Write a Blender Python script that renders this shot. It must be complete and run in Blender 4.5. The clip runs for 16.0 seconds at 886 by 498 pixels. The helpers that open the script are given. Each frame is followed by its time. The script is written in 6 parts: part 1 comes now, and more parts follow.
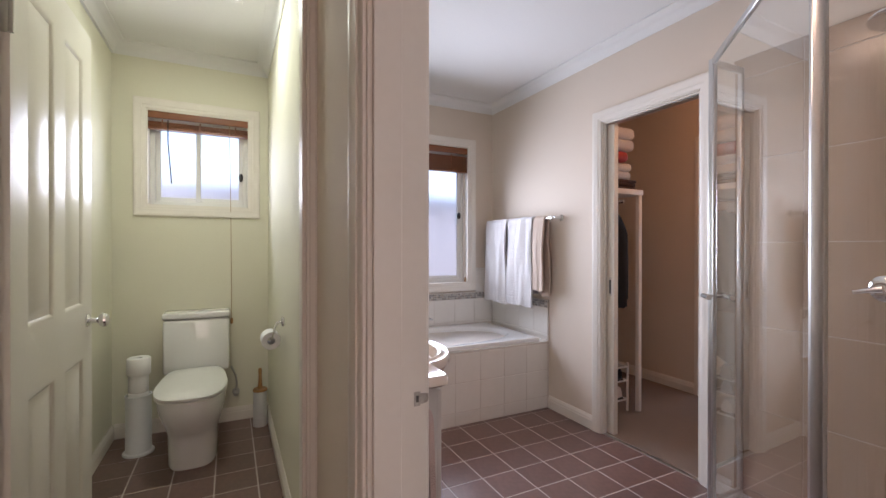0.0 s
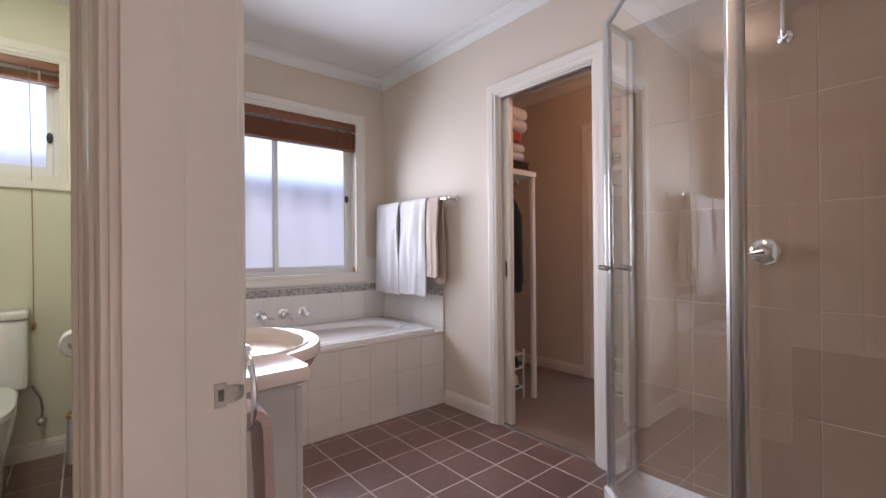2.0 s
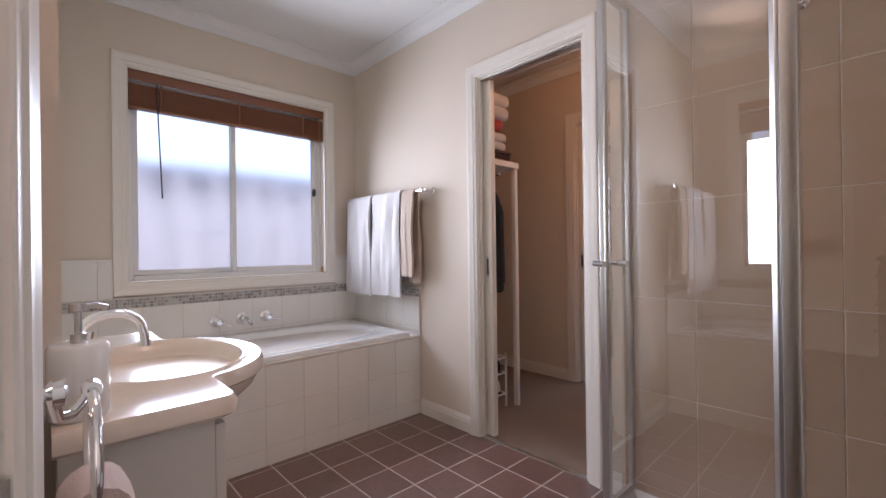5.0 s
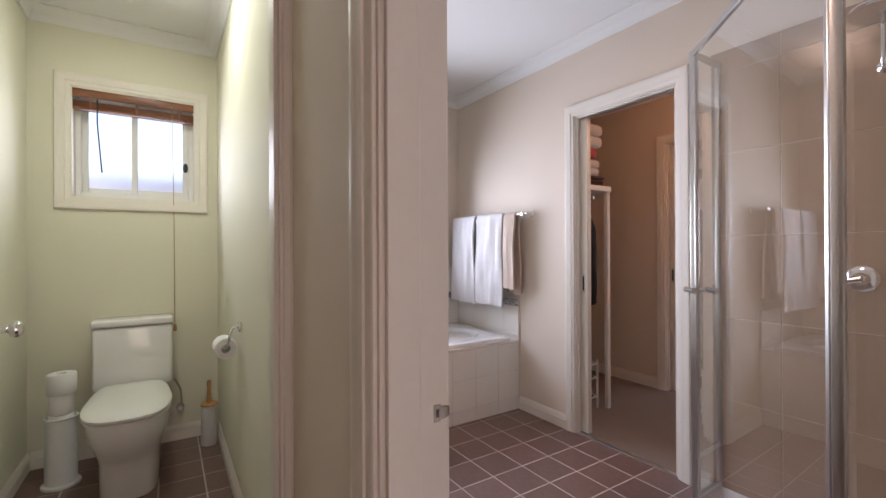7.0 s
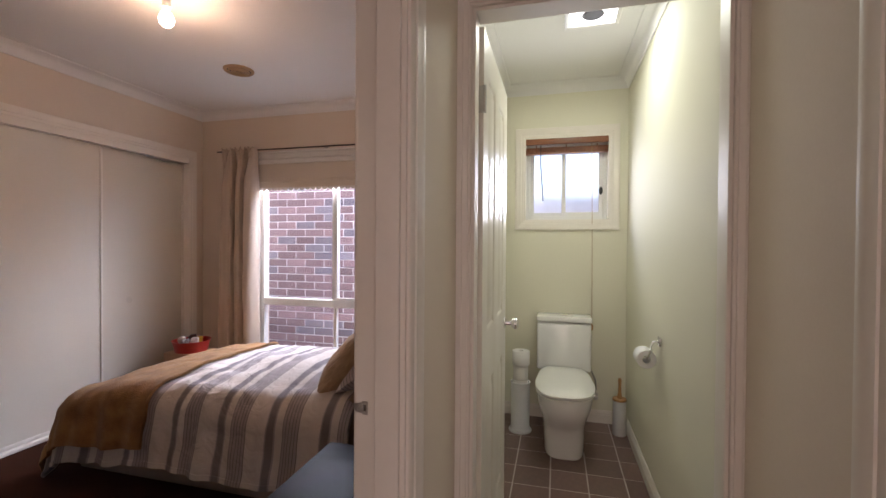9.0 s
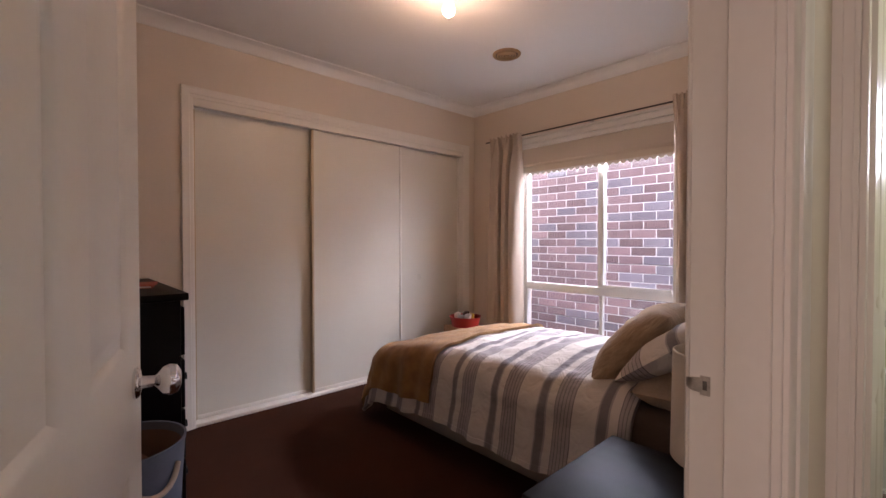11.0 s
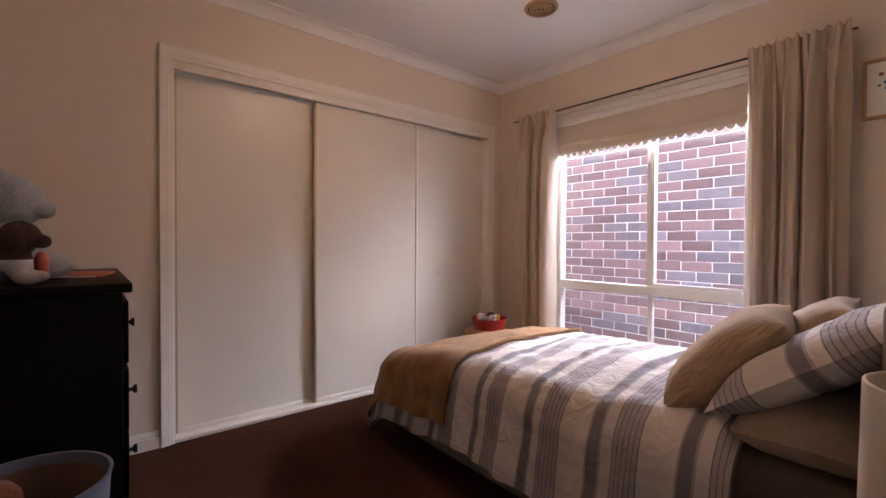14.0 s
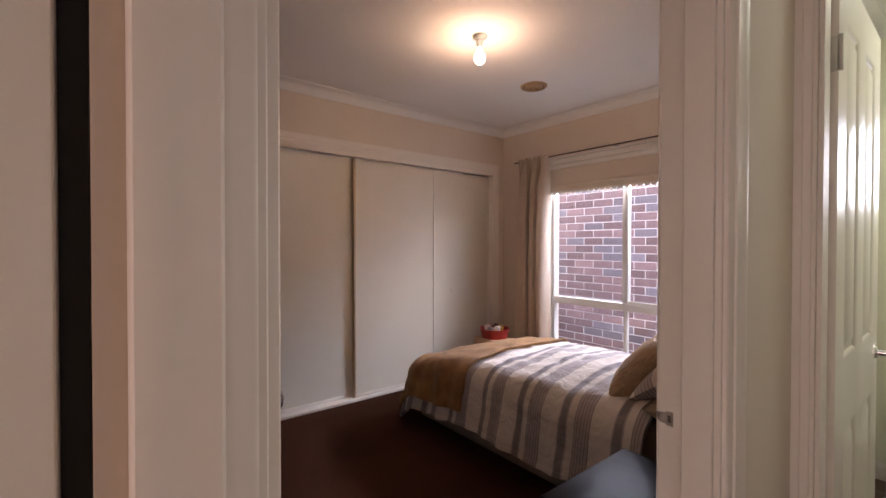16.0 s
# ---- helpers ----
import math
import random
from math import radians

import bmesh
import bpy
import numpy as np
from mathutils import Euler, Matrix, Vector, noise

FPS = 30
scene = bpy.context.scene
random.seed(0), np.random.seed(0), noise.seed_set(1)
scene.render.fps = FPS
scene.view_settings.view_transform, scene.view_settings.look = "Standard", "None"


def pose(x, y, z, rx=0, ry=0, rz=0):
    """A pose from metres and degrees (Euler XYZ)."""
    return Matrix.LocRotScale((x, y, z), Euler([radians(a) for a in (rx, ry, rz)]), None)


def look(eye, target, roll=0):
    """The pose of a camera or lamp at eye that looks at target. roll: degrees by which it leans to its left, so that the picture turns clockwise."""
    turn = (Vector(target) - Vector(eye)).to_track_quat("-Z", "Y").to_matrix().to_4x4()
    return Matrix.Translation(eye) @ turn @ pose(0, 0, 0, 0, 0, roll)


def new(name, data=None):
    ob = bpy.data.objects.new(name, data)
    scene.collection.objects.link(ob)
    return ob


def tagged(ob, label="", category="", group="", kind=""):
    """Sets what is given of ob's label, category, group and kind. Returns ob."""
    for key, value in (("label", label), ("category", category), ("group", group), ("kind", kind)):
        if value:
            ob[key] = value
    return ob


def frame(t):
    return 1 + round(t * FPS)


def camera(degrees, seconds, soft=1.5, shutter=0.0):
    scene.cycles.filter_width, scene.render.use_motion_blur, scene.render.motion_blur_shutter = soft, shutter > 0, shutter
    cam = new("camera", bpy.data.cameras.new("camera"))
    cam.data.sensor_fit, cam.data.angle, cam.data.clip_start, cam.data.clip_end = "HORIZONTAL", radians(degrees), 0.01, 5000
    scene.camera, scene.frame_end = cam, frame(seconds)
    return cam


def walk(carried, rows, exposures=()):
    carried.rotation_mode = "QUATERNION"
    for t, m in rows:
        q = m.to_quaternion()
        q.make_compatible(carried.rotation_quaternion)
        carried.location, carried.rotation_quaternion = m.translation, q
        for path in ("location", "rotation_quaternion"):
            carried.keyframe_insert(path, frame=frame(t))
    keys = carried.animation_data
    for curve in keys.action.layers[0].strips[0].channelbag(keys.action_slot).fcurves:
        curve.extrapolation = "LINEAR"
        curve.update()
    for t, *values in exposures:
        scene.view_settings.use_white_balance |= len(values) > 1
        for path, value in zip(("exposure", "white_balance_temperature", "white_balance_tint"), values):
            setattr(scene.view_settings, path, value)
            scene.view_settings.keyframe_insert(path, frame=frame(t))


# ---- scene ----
cam = camera(91.78, 16.0)
PATH = [
    (0, (0.181, 0.065, 1.211), (1.068, 1.857, 1.205), 0.06),
    (0.5, (0.229, 0.116, 1.161), (1.279, 1.818, 1.164), -0.02),
    (1, (0.279, 0.187, 1.130), (1.444, 1.813, 1.128), -0.33),
    (1.5, (0.335, 0.248, 1.084), (1.573, 1.819, 1.092), -0.32),
    (2, (0.389, 0.300, 1.079), (1.673, 1.833, 1.084), -0.48),
    (2.5, (0.435, 0.345, 1.076), (1.744, 1.857, 1.080), -0.49),
    (3, (0.485, 0.398, 1.062), (1.817, 1.890, 1.068), -0.79),
    (3.5, (0.525, 0.444, 1.061), (1.877, 1.917, 1.061), -0.97),
    (4.7, (0.552, 0.472, 1.057), (1.911, 1.940, 1.061), -0.78),
    (6, (0.469, 0.411, 1.084), (1.834, 1.872, 1.091), -0.59),
    (6.5, (0.324, 0.314, 1.127), (1.558, 1.888, 1.133), -0.37),
    (7, (0.144, 0.255, 1.177), (1.227, 1.936, 1.181), -0.25),
    (7.5, (0.014, 0.211, 1.204), (0.819, 2.042, 1.212), -0.38),
    (8, (-0.086, 0.147, 1.228), (0.278, 2.114, 1.234), -0.01),
    (8.5, (-0.088, 0.115, 1.279), (-0.174, 2.114, 1.263), 0.05),
    (9, (-0.075, 0.079, 1.308), (-0.582, 2.014, 1.283), 0.37),
    (9.5, (-0.092, 0.072, 1.300), (-0.971, 1.868, 1.273), 0.26),
    (10, (-0.118, 0.086, 1.267), (-1.339, 1.670, 1.237), 0.10),
    (10.2, (-0.134, 0.100, 1.247), (-1.448, 1.607, 1.217), 0.02),
    (12.3, (-0.495, 0.427, 1.098), (-2.019, 1.721, 1.062), 0.07),
    (12.5, (-0.516, 0.450, 1.094), (-2.045, 1.739, 1.057), 0.13),
    (13, (-0.563, 0.500, 1.085), (-2.101, 1.778, 1.050), 0.18),
    (13.5, (-0.601, 0.540, 1.090), (-2.144, 1.812, 1.056), 0.28),
    (14, (-0.586, 0.524, 1.096), (-2.129, 1.796, 1.065), 0.31),
    (14.5, (-0.475, 0.437, 1.109), (-2.017, 1.711, 1.079), 0.12),
    (15, (-0.329, 0.316, 1.157), (-1.872, 1.589, 1.128), 0.16),
    (15.5, (-0.178, 0.197, 1.235), (-1.722, 1.468, 1.206), -0.12),
    (16, (-0.080, 0.036, 1.305), (-1.644, 1.282, 1.281), 0.06),
]
EXPOSURES = [(0, 2.45, 6200, 24), (9.0, 2.45, 6250, 25), (12.5, 2.7, 6480, 28), (15.0, 2.68, 6480, 28), (16, 2.45, 6450, 26)]
walk(cam, [(t, look(eye, target, roll)) for t, eye, target, roll in PATH], EXPOSURES)

# ---------------------------------------------------------------- light
world = bpy.data.worlds.new("world")
scene.world = world
world.use_nodes = True
_wn = world.node_tree
_sky = _wn.nodes.new("ShaderNodeTexSky")
_sky.sky_type, _sky.sun_disc = "NISHITA", False
_sky.sun_elevation, _sky.sun_rotation = radians(72), radians(153)
_sky.air_density, _sky.dust_density, _sky.ozone_density = 1.2, 3.0, 1.0
_wn.links.new(_sky.outputs[0], _wn.nodes["Background"].inputs[0])
_wn.nodes["Background"].inputs[1].default_value = 0.10


def lamp(name, kind, m, energy, colour, **more):
    data = bpy.data.lights.new(name, kind)
    data.energy, data.color = energy, colour
    ob = new(name, data)
    ob.matrix_world = m
    if "size" in more:
        data.shape, data.size, data.size_y = "RECTANGLE", more["size"][0], more["size"][1]
    if "radius" in more:
        data.shadow_soft_size = more["radius"]
    if "angle" in more:
        data.angle = radians(more["angle"])
    if "spread" in more:
        data.spread = radians(more["spread"])
    return ob


lamp("sun", "SUN", look((1.2, -2.4, 8.5), (0, 0, 0)), 2.1, (0.96, 0.97, 1.0), angle=12)
# sky light coming in through the three windows
lamp("sky_light_bedroom", "AREA", look((-1.9, 4.16, 2.2), (-2.0, 2.3, 0.85)), 15.5, (0.82, 0.91, 1.0), size=(2.6, 0.42), spread=120)
lamp("sky_light_bathroom", "AREA", look((1.49, 3.478, 1.38), (1.49, 1.9, 1.38)), 5.2, (0.80, 0.91, 1.0), size=(1.12, 0.90), spread=125)
lamp("sky_light_toilet", "AREA", look((-0.004, 3.478, 1.75), (-0.004, 0.0, 1.75)), 0.75, (0.92, 0.97, 1.0), size=(0.55, 0.44), spread=120)
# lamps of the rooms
lamp("bedroom_bulb_light", "POINT", pose(-1.905, 1.76, 2.32), 1.75, (1.0, 0.64, 0.37), radius=0.05)
lamp("toilet_lamp_light", "AREA", look((0.10, 2.42, 2.48), (0.10, 2.42, 0)), 1.5, (0.90, 1.0, 0.78), size=(0.2, 0.2))
# bathroom ceiling lamp is unseen, inferred from the shower rail's shadow
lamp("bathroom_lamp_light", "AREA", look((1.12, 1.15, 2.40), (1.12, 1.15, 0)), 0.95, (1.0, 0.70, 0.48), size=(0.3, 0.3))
# added lamp standing in for daylight of the house behind, down the hall
lamp("hall_light", "AREA", look((0.04, -1.5, 1.0), (0.04, 1.5, 0.8)), 1.8, (1.0, 0.80, 0.68), size=(0.75, 1.6))
lamp("sky_light_far_bedroom", "AREA", look((6.38, 1.6, 1.5), (3.0, 2.2, 1.1)), 5.5, (0.9, 0.95, 1.0), size=(1.6, 1.3))
# fill lamp added to brighten the robe; no source is known there
lamp("robe_fill_light", "POINT", pose(2.95, 1.35, 2.33), 1.6, (1.0, 0.52, 0.25), radius=0.05)


# ---------------------------------------------------------------- materials
def material(name, a, b=None, rough=0.5, big=1.5, fine=60.0, bump=0.1, depth=0.002, metal=0.0, island=0.0, coat=0.0, mixed=0.5, sheen=0.0, stretch=(1, 1, 1), pieces=False):
    """A surface with two scales of variation: blotches and grain, in metres."""
    m = bpy.data.materials.new(name)
    m.use_nodes = True
    t = m.node_tree
    n, l = t.nodes, t.links
    p = n["Principled BSDF"]
    b = b or tuple(c * 0.86 for c in a)
    co = n.new("ShaderNodeTexCoord")
    mp = n.new("ShaderNodeMapping")
    mp.inputs["Scale"].default_value = stretch
    l.new(co.outputs["Object"], mp.inputs[0])
    n1 = n.new("ShaderNodeTexNoise")
    n1.inputs["Scale"].default_value, n1.inputs["Detail"].default_value = big, 4
    n2 = n.new("ShaderNodeTexNoise")
    n2.inputs["Scale"].default_value, n2.inputs["Detail"].default_value = fine, 3
    for k in (n1, n2):
        l.new(mp.outputs[0], k.inputs["Vector"])
    add = n.new("ShaderNodeMix")
    add.data_type = "FLOAT"
    add.inputs[0].default_value = mixed
    l.new(n1.outputs[0], add.inputs[2])
    l.new(n2.outputs[0], add.inputs[3])
    ramp = n.new("ShaderNodeMapRange")
    ramp.inputs[1].default_value, ramp.inputs[2].default_value = 0.3, 0.7
    l.new(add.outputs[0], ramp.inputs[0])
    mix = n.new("ShaderNodeMix")
    mix.data_type = "RGBA"
    mix.inputs[6].default_value, mix.inputs[7].default_value = (*b, 1), (*a, 1)
    l.new(ramp.outputs[0], mix.inputs[0])
    out = mix.outputs[2]
    if island or pieces:
        src = n.new("ShaderNodeObjectInfo").outputs["Random"] if pieces else n.new("ShaderNodeNewGeometry").outputs["Random Per Island"]
        hsv = n.new("ShaderNodeHueSaturation")
        mr = n.new("ShaderNodeMapRange")
        mr.inputs[3].default_value, mr.inputs[4].default_value = 1 - (island or 0.1), 1 + (island or 0.1)
        l.new(src, mr.inputs[0])
        l.new(mr.outputs[0], hsv.inputs["Value"])
        l.new(out, hsv.inputs["Color"])
        out = hsv.outputs[0]
    l.new(out, p.inputs["Base Color"])
    rr = n.new("ShaderNodeMapRange")
    rr.inputs[3].default_value, rr.inputs[4].default_value = max(rough - 0.07, 0.02), min(rough + 0.07, 1)
    l.new(n1.outputs[0], rr.inputs[0])
    l.new(rr.outputs[0], p.inputs["Roughness"])
    p.inputs["Metallic"].default_value = metal
    p.inputs["Coat Weight"].default_value = coat
    p.inputs["Sheen Weight"].default_value = sheen
    if bump:
        bp = n.new("ShaderNodeBump")
        bp.inputs["Strength"].default_value, bp.inputs["Distance"].default_value = bump, depth
        l.new(n2.outputs[0], bp.inputs["Height"])
        l.new(bp.outputs[0], p.inputs["Normal"])
    return m


def glass(name, rough=0.0, tint=(1, 1, 1), ior=1.45):
    m = bpy.data.materials.new(name)
    m.use_nodes = True
    p = m.node_tree.nodes["Principled BSDF"]
    p.inputs["Base Color"].default_value = (*tint, 1)
    p.inputs["Transmission Weight"].default_value, p.inputs["Roughness"].default_value, p.inputs["IOR"].default_value = 1, rough, ior
    return m


def glow(name, colour, strength):
    m = bpy.data.materials.new(name)
    m.use_nodes = True
    p = m.node_tree.nodes["Principled BSDF"]
    p.inputs["Base Color"].default_value = (*colour, 1)
    p.inputs["Emission Color"].default_value, p.inputs["Emission Strength"].default_value = (*colour, 1), strength
    return m


WALL = material("wall_paint", (0.70, 0.607, 0.51), (0.665, 0.572, 0.475), rough=0.78, big=1.2, fine=160, bump=0.12, depth=0.0006)
WALL_WC = material("toilet_wall_paint", (0.73, 0.705, 0.575), (0.695, 0.67, 0.54), rough=0.75, big=1.2, fine=160, bump=0.12, depth=0.0006)
CEIL = material("ceiling_paint", (0.78, 0.77, 0.75), (0.74, 0.73, 0.71), rough=0.8, big=1.0, fine=120, bump=0.1, depth=0.0006)
TRIM = material("trim_gloss_paint", (0.77, 0.72, 0.65), (0.74, 0.69, 0.62), rough=0.45, big=2.0, fine=60, bump=0.06, depth=0.0005)
DOORP = material("door_satin_paint", (0.76, 0.72, 0.64), (0.73, 0.69, 0.61), rough=0.33, big=2.0, fine=70, bump=0.08, depth=0.0006)
ROBE = material("wardrobe_door_vinyl", (0.70, 0.65, 0.56), (0.67, 0.62, 0.53), rough=0.30, big=1.0, fine=120, bump=0.03, depth=0.0004)
CHAMPAGNE = material("champagne_anodised_metal", (0.56, 0.44, 0.29), (0.48, 0.37, 0.24), rough=0.4, big=4, fine=120, bump=0.05, depth=0.0003, metal=0.55)
TILE = material("floor_tile_glaze", (0.20, 0.118, 0.098), (0.135, 0.080, 0.068), rough=0.33, big=5, fine=45, bump=0.15, depth=0.0012, island=0.12, pieces=True)
GROUT = material("floor_grout", (0.58, 0.52, 0.48), (0.44, 0.39, 0.36), rough=0.9, big=4, fine=200, bump=0.3, depth=0.001)
CARPET = material("bedroom_carpet", (0.088, 0.032, 0.018), (0.036, 0.013, 0.0075), rough=0.95, big=3, fine=240, bump=1.0, depth=0.012, sheen=0.0, mixed=0.65)
CARPET.node_tree.nodes["Principled BSDF"].inputs["Specular IOR Level"].default_value = 0.06
CARPET2 = material("robe_carpet", (0.27, 0.185, 0.13), (0.17, 0.115, 0.08), rough=0.95, big=3, fine=220, bump=0.9, depth=0.01, sheen=0.15, mixed=0.65)
WTILE = material("white_wall_tile", (0.78, 0.75, 0.70), (0.75, 0.72, 0.67), rough=0.16, big=2, fine=20, bump=0.05, depth=0.0006, pieces=True, island=0.02)
STILE = material("shower_wall_tile", (0.345, 0.24, 0.165), (0.315, 0.22, 0.152), rough=0.2, big=4, fine=30, bump=0.06, depth=0.0006, pieces=True, island=0.02)
SGROUT = material("tan_grout", (0.50, 0.41, 0.33), rough=0.9, big=4, fine=200, bump=0.2, depth=0.0006)
WGROUT = material("pale_grout", (0.69, 0.64, 0.58), rough=0.9, big=4, fine=200, bump=0.2, depth=0.0006)
CHROME = material("chrome", (0.82, 0.82, 0.83), (0.78, 0.78, 0.79), rough=0.12, big=6, fine=80, bump=0.0, metal=1.0)
ALU = material("brushed_aluminium", (0.62, 0.61, 0.59), (0.56, 0.55, 0.53), rough=0.32, big=5, fine=140, bump=0.05, depth=0.0003, metal=1.0)
CERAMIC = material("white_ceramic", (0.82, 0.82, 0.81), (0.80, 0.80, 0.79), rough=0.10, big=2, fine=20, bump=0.0, coat=0.4)
PLASTIC = material("white_plastic", (0.78, 0.77, 0.74), (0.75, 0.74, 0.71), rough=0.35, big=3, fine=40, bump=0.04, depth=0.0004)
WINFRAME = material("window_frame_powdercoat", (0.78, 0.77, 0.74), (0.74, 0.73, 0.70), rough=0.35, big=3, fine=80, bump=0.04, depth=0.0004)
CLEAR = glass("clear_window_glass")
OBSCURE = glass("obscure_window_glass", rough=0.33, tint=(0.92, 0.95, 1.0))
SHOWERGLASS = glass("shower_glass", ior=1.62, tint=(0.97, 0.99, 0.98))
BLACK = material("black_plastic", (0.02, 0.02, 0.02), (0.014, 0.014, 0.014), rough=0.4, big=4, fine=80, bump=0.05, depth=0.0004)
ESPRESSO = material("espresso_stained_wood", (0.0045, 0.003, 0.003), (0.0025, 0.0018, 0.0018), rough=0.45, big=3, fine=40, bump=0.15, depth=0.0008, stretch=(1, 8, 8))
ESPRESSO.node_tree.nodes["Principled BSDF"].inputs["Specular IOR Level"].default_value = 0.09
BLINDWOOD = material("blind_timber", (0.27, 0.100, 0.045), (0.17, 0.062, 0.028), rough=0.35, big=3, fine=30, bump=0.1, depth=0.0005, stretch=(1, 12, 12))


# ---------------------------------------------------------------- building helpers
def box(bm, x0, x1, y0, y1, z0, z1, bevel=0.0, seg=2, m=None):
    r = bmesh.ops.create_cube(bm, size=1)
    vs = r["verts"]
    for v in vs:
        v.co = Vector(((x0 + x1) / 2 + v.co.x * (x1 - x0), (y0 + y1) / 2 + v.co.y * (y1 - y0), (z0 + z1) / 2 + v.co.z * (z1 - z0)))
    if bevel:
        es = list({e for v in vs for e in v.link_edges})
        r = bmesh.ops.bevel(bm, geom=es, offset=bevel, segments=seg, profile=0.5, affect="EDGES")
        vs = list({v for f in r["faces"] for v in f.verts} | {v for v in vs if v.is_valid})
    if m is not None:
        bmesh.ops.transform(bm, matrix=m, verts=[v for v in vs if v.is_valid])
    return vs


def rings(bm, loops, closed=True, cap0=True, cap1=True):
    """A skin over loops of points that have the same count."""
    made = [[bm.verts.new(p) for p in loop] for loop in loops]
    n = len(made[0])
    for a, b in zip(made, made[1:]):
        for i in range(n if closed else n - 1):
            bm.faces.new((a[i], a[(i + 1) % n], b[(i + 1) % n], b[i]))
    if closed and cap0:
        bm.faces.new(made[0][::-1])
    if closed and cap1:
        bm.faces.new(made[-1])
    return [v for loop in made for v in loop]


def lathe(bm, profile, seg=24, m=None, cap0=True, cap1=True, sx=1.0, sy=1.0):
    loops = [[Vector((r * sx * math.cos(2 * math.pi * i / seg), r * sy * math.sin(2 * math.pi * i / seg), z)) for i in range(seg)] for r, z in profile]
    if m is not None:
        loops = [[m @ p for p in loop] for loop in loops]
    return rings(bm, loops, True, cap0, cap1)


def tube(bm, pts, r, seg=10):
    """A round bar along points; r is one radius or one for each point."""
    pts = [Vector(p) for p in pts]
    rs = r if isinstance(r, (list, tuple)) else [r] * len(pts)
    loops, side = [], None
    for i, p in enumerate(pts):
        d = (pts[min(i + 1, len(pts) - 1)] - pts[max(i - 1, 0)]).normalized()
        if side is None:
            side = d.cross(Vector((0, 0, 1)) if abs(d.z) < 0.9 else Vector((1, 0, 0))).normalized()
        side = (side - d * side.dot(d)).normalized()
        up = d.cross(side)
        loops.append([p + rs[i] * (math.cos(a) * side + math.sin(a) * up) for a in (2 * math.pi * k / seg for k in range(seg))])
    return rings(bm, loops)


def arc(c, r, a0, a1, n, plane="xz"):
    out = []
    for i in range(n + 1):
        a = radians(a0 + (a1 - a0) * i / n)
        u, v = r * math.cos(a), r * math.sin(a)
        out.append({"xz": (c[0] + u, c[1], c[2] + v), "yz": (c[0], c[1] + u, c[2] + v), "xy": (c[0] + u, c[1] + v, c[2])}[plane])
    return out


def finish(bm, name, mat, smooth=True, angle=40):
    bmesh.ops.recalc_face_normals(bm, faces=bm.faces)
    me = bpy.data.meshes.new(name)
    if smooth:
        for f in bm.faces:
            f.smooth = True
        for e in bm.edges:
            if len(e.link_faces) == 2 and e.calc_face_angle(0) > radians(angle):
                e.smooth = False
    bm.to_mesh(me)
    bm.free()
    me.materials.append(mat)
    return me


def part(name, bm, mat, parent, label="", smooth=True, m=None):
    ob = new(name, finish(bm, name, mat, smooth))
    ob.parent = parent
    if m is not None:
        ob.matrix_basis = m
    return tagged(ob, label)


def thing(name, label, category, m=None, group="", kind="", bm=None, mat=None):
    ob = new(name, finish(bm, name, mat) if bm else None)
    if m is not None:
        ob.matrix_basis = m
    if bm is None:
        ob.empty_display_size = 0.1
    return tagged(ob, label, category, group, kind)


def B(*a, **k):
    bm = bmesh.new()
    box(bm, *a, **k)
    return bm


def structure(name, bm, mat, label, category, smooth=False):
    return tagged(new(name, finish(bm, name, mat, smooth)), label, category, "", "structure")


def wall(name, axis, t0, t1, a0, a1, z0, z1, holes, mat, label):
    """A wall with thickness t0..t1, along the other axis from a0 to a1, with openings cut through."""
    us = sorted({a0, a1, *(h[0] for h in holes), *(h[1] for h in holes)})
    zs = sorted({z0, z1, *(h[2] for h in holes), *(h[3] for h in holes)})
    bm = bmesh.new()
    cache = {}

    def v(u, t, z):
        key = (round(u, 4), round(t, 4), round(z, 4))
        if key not in cache:
            cache[key] = bm.verts.new((t, u, z) if axis == "x" else (u, t, z))
        return cache[key]

    def solid(i, j):
        if not (0 <= i < len(us) - 1 and 0 <= j < len(zs) - 1):
            return False
        u, z = (us[i] + us[i + 1]) / 2, (zs[j] + zs[j + 1]) / 2
        return not any(h[0] < u < h[1] and h[2] < z < h[3] for h in holes)

    for i in range(len(us) - 1):
        for j in range(len(zs) - 1):
            if not solid(i, j):
                continue
            ua, ub, za, zb = us[i], us[i + 1], zs[j], zs[j + 1]
            for t in (t0, t1):
                bm.faces.new((v(ua, t, za), v(ub, t, za), v(ub, t, zb), v(ua, t, zb)))
            for di, dj, e in ((-1, 0, ((ua, za), (ua, zb))), (1, 0, ((ub, za), (ub, zb))), (0, -1, ((ua, za), (ub, za))), (0, 1, ((ua, zb), (ub, zb)))):
                if not solid(i + di, j + dj):
                    (p, q), (r, s) = e
                    bm.faces.new((v(p, t0, q), v(r, t0, s), v(r, t1, s), v(p, t1, q)))
    return structure(name, bm, mat, label, "wall")


PROFILE = [(0, 0), (0, 0.008), (0.004, 0.011), (0.020, 0.013), (0.0225, 0.0165), (0.046, 0.0185), (0.054, 0.0215), (0.064, 0.0205), (0.066, 0.018), (0.066, 0)]


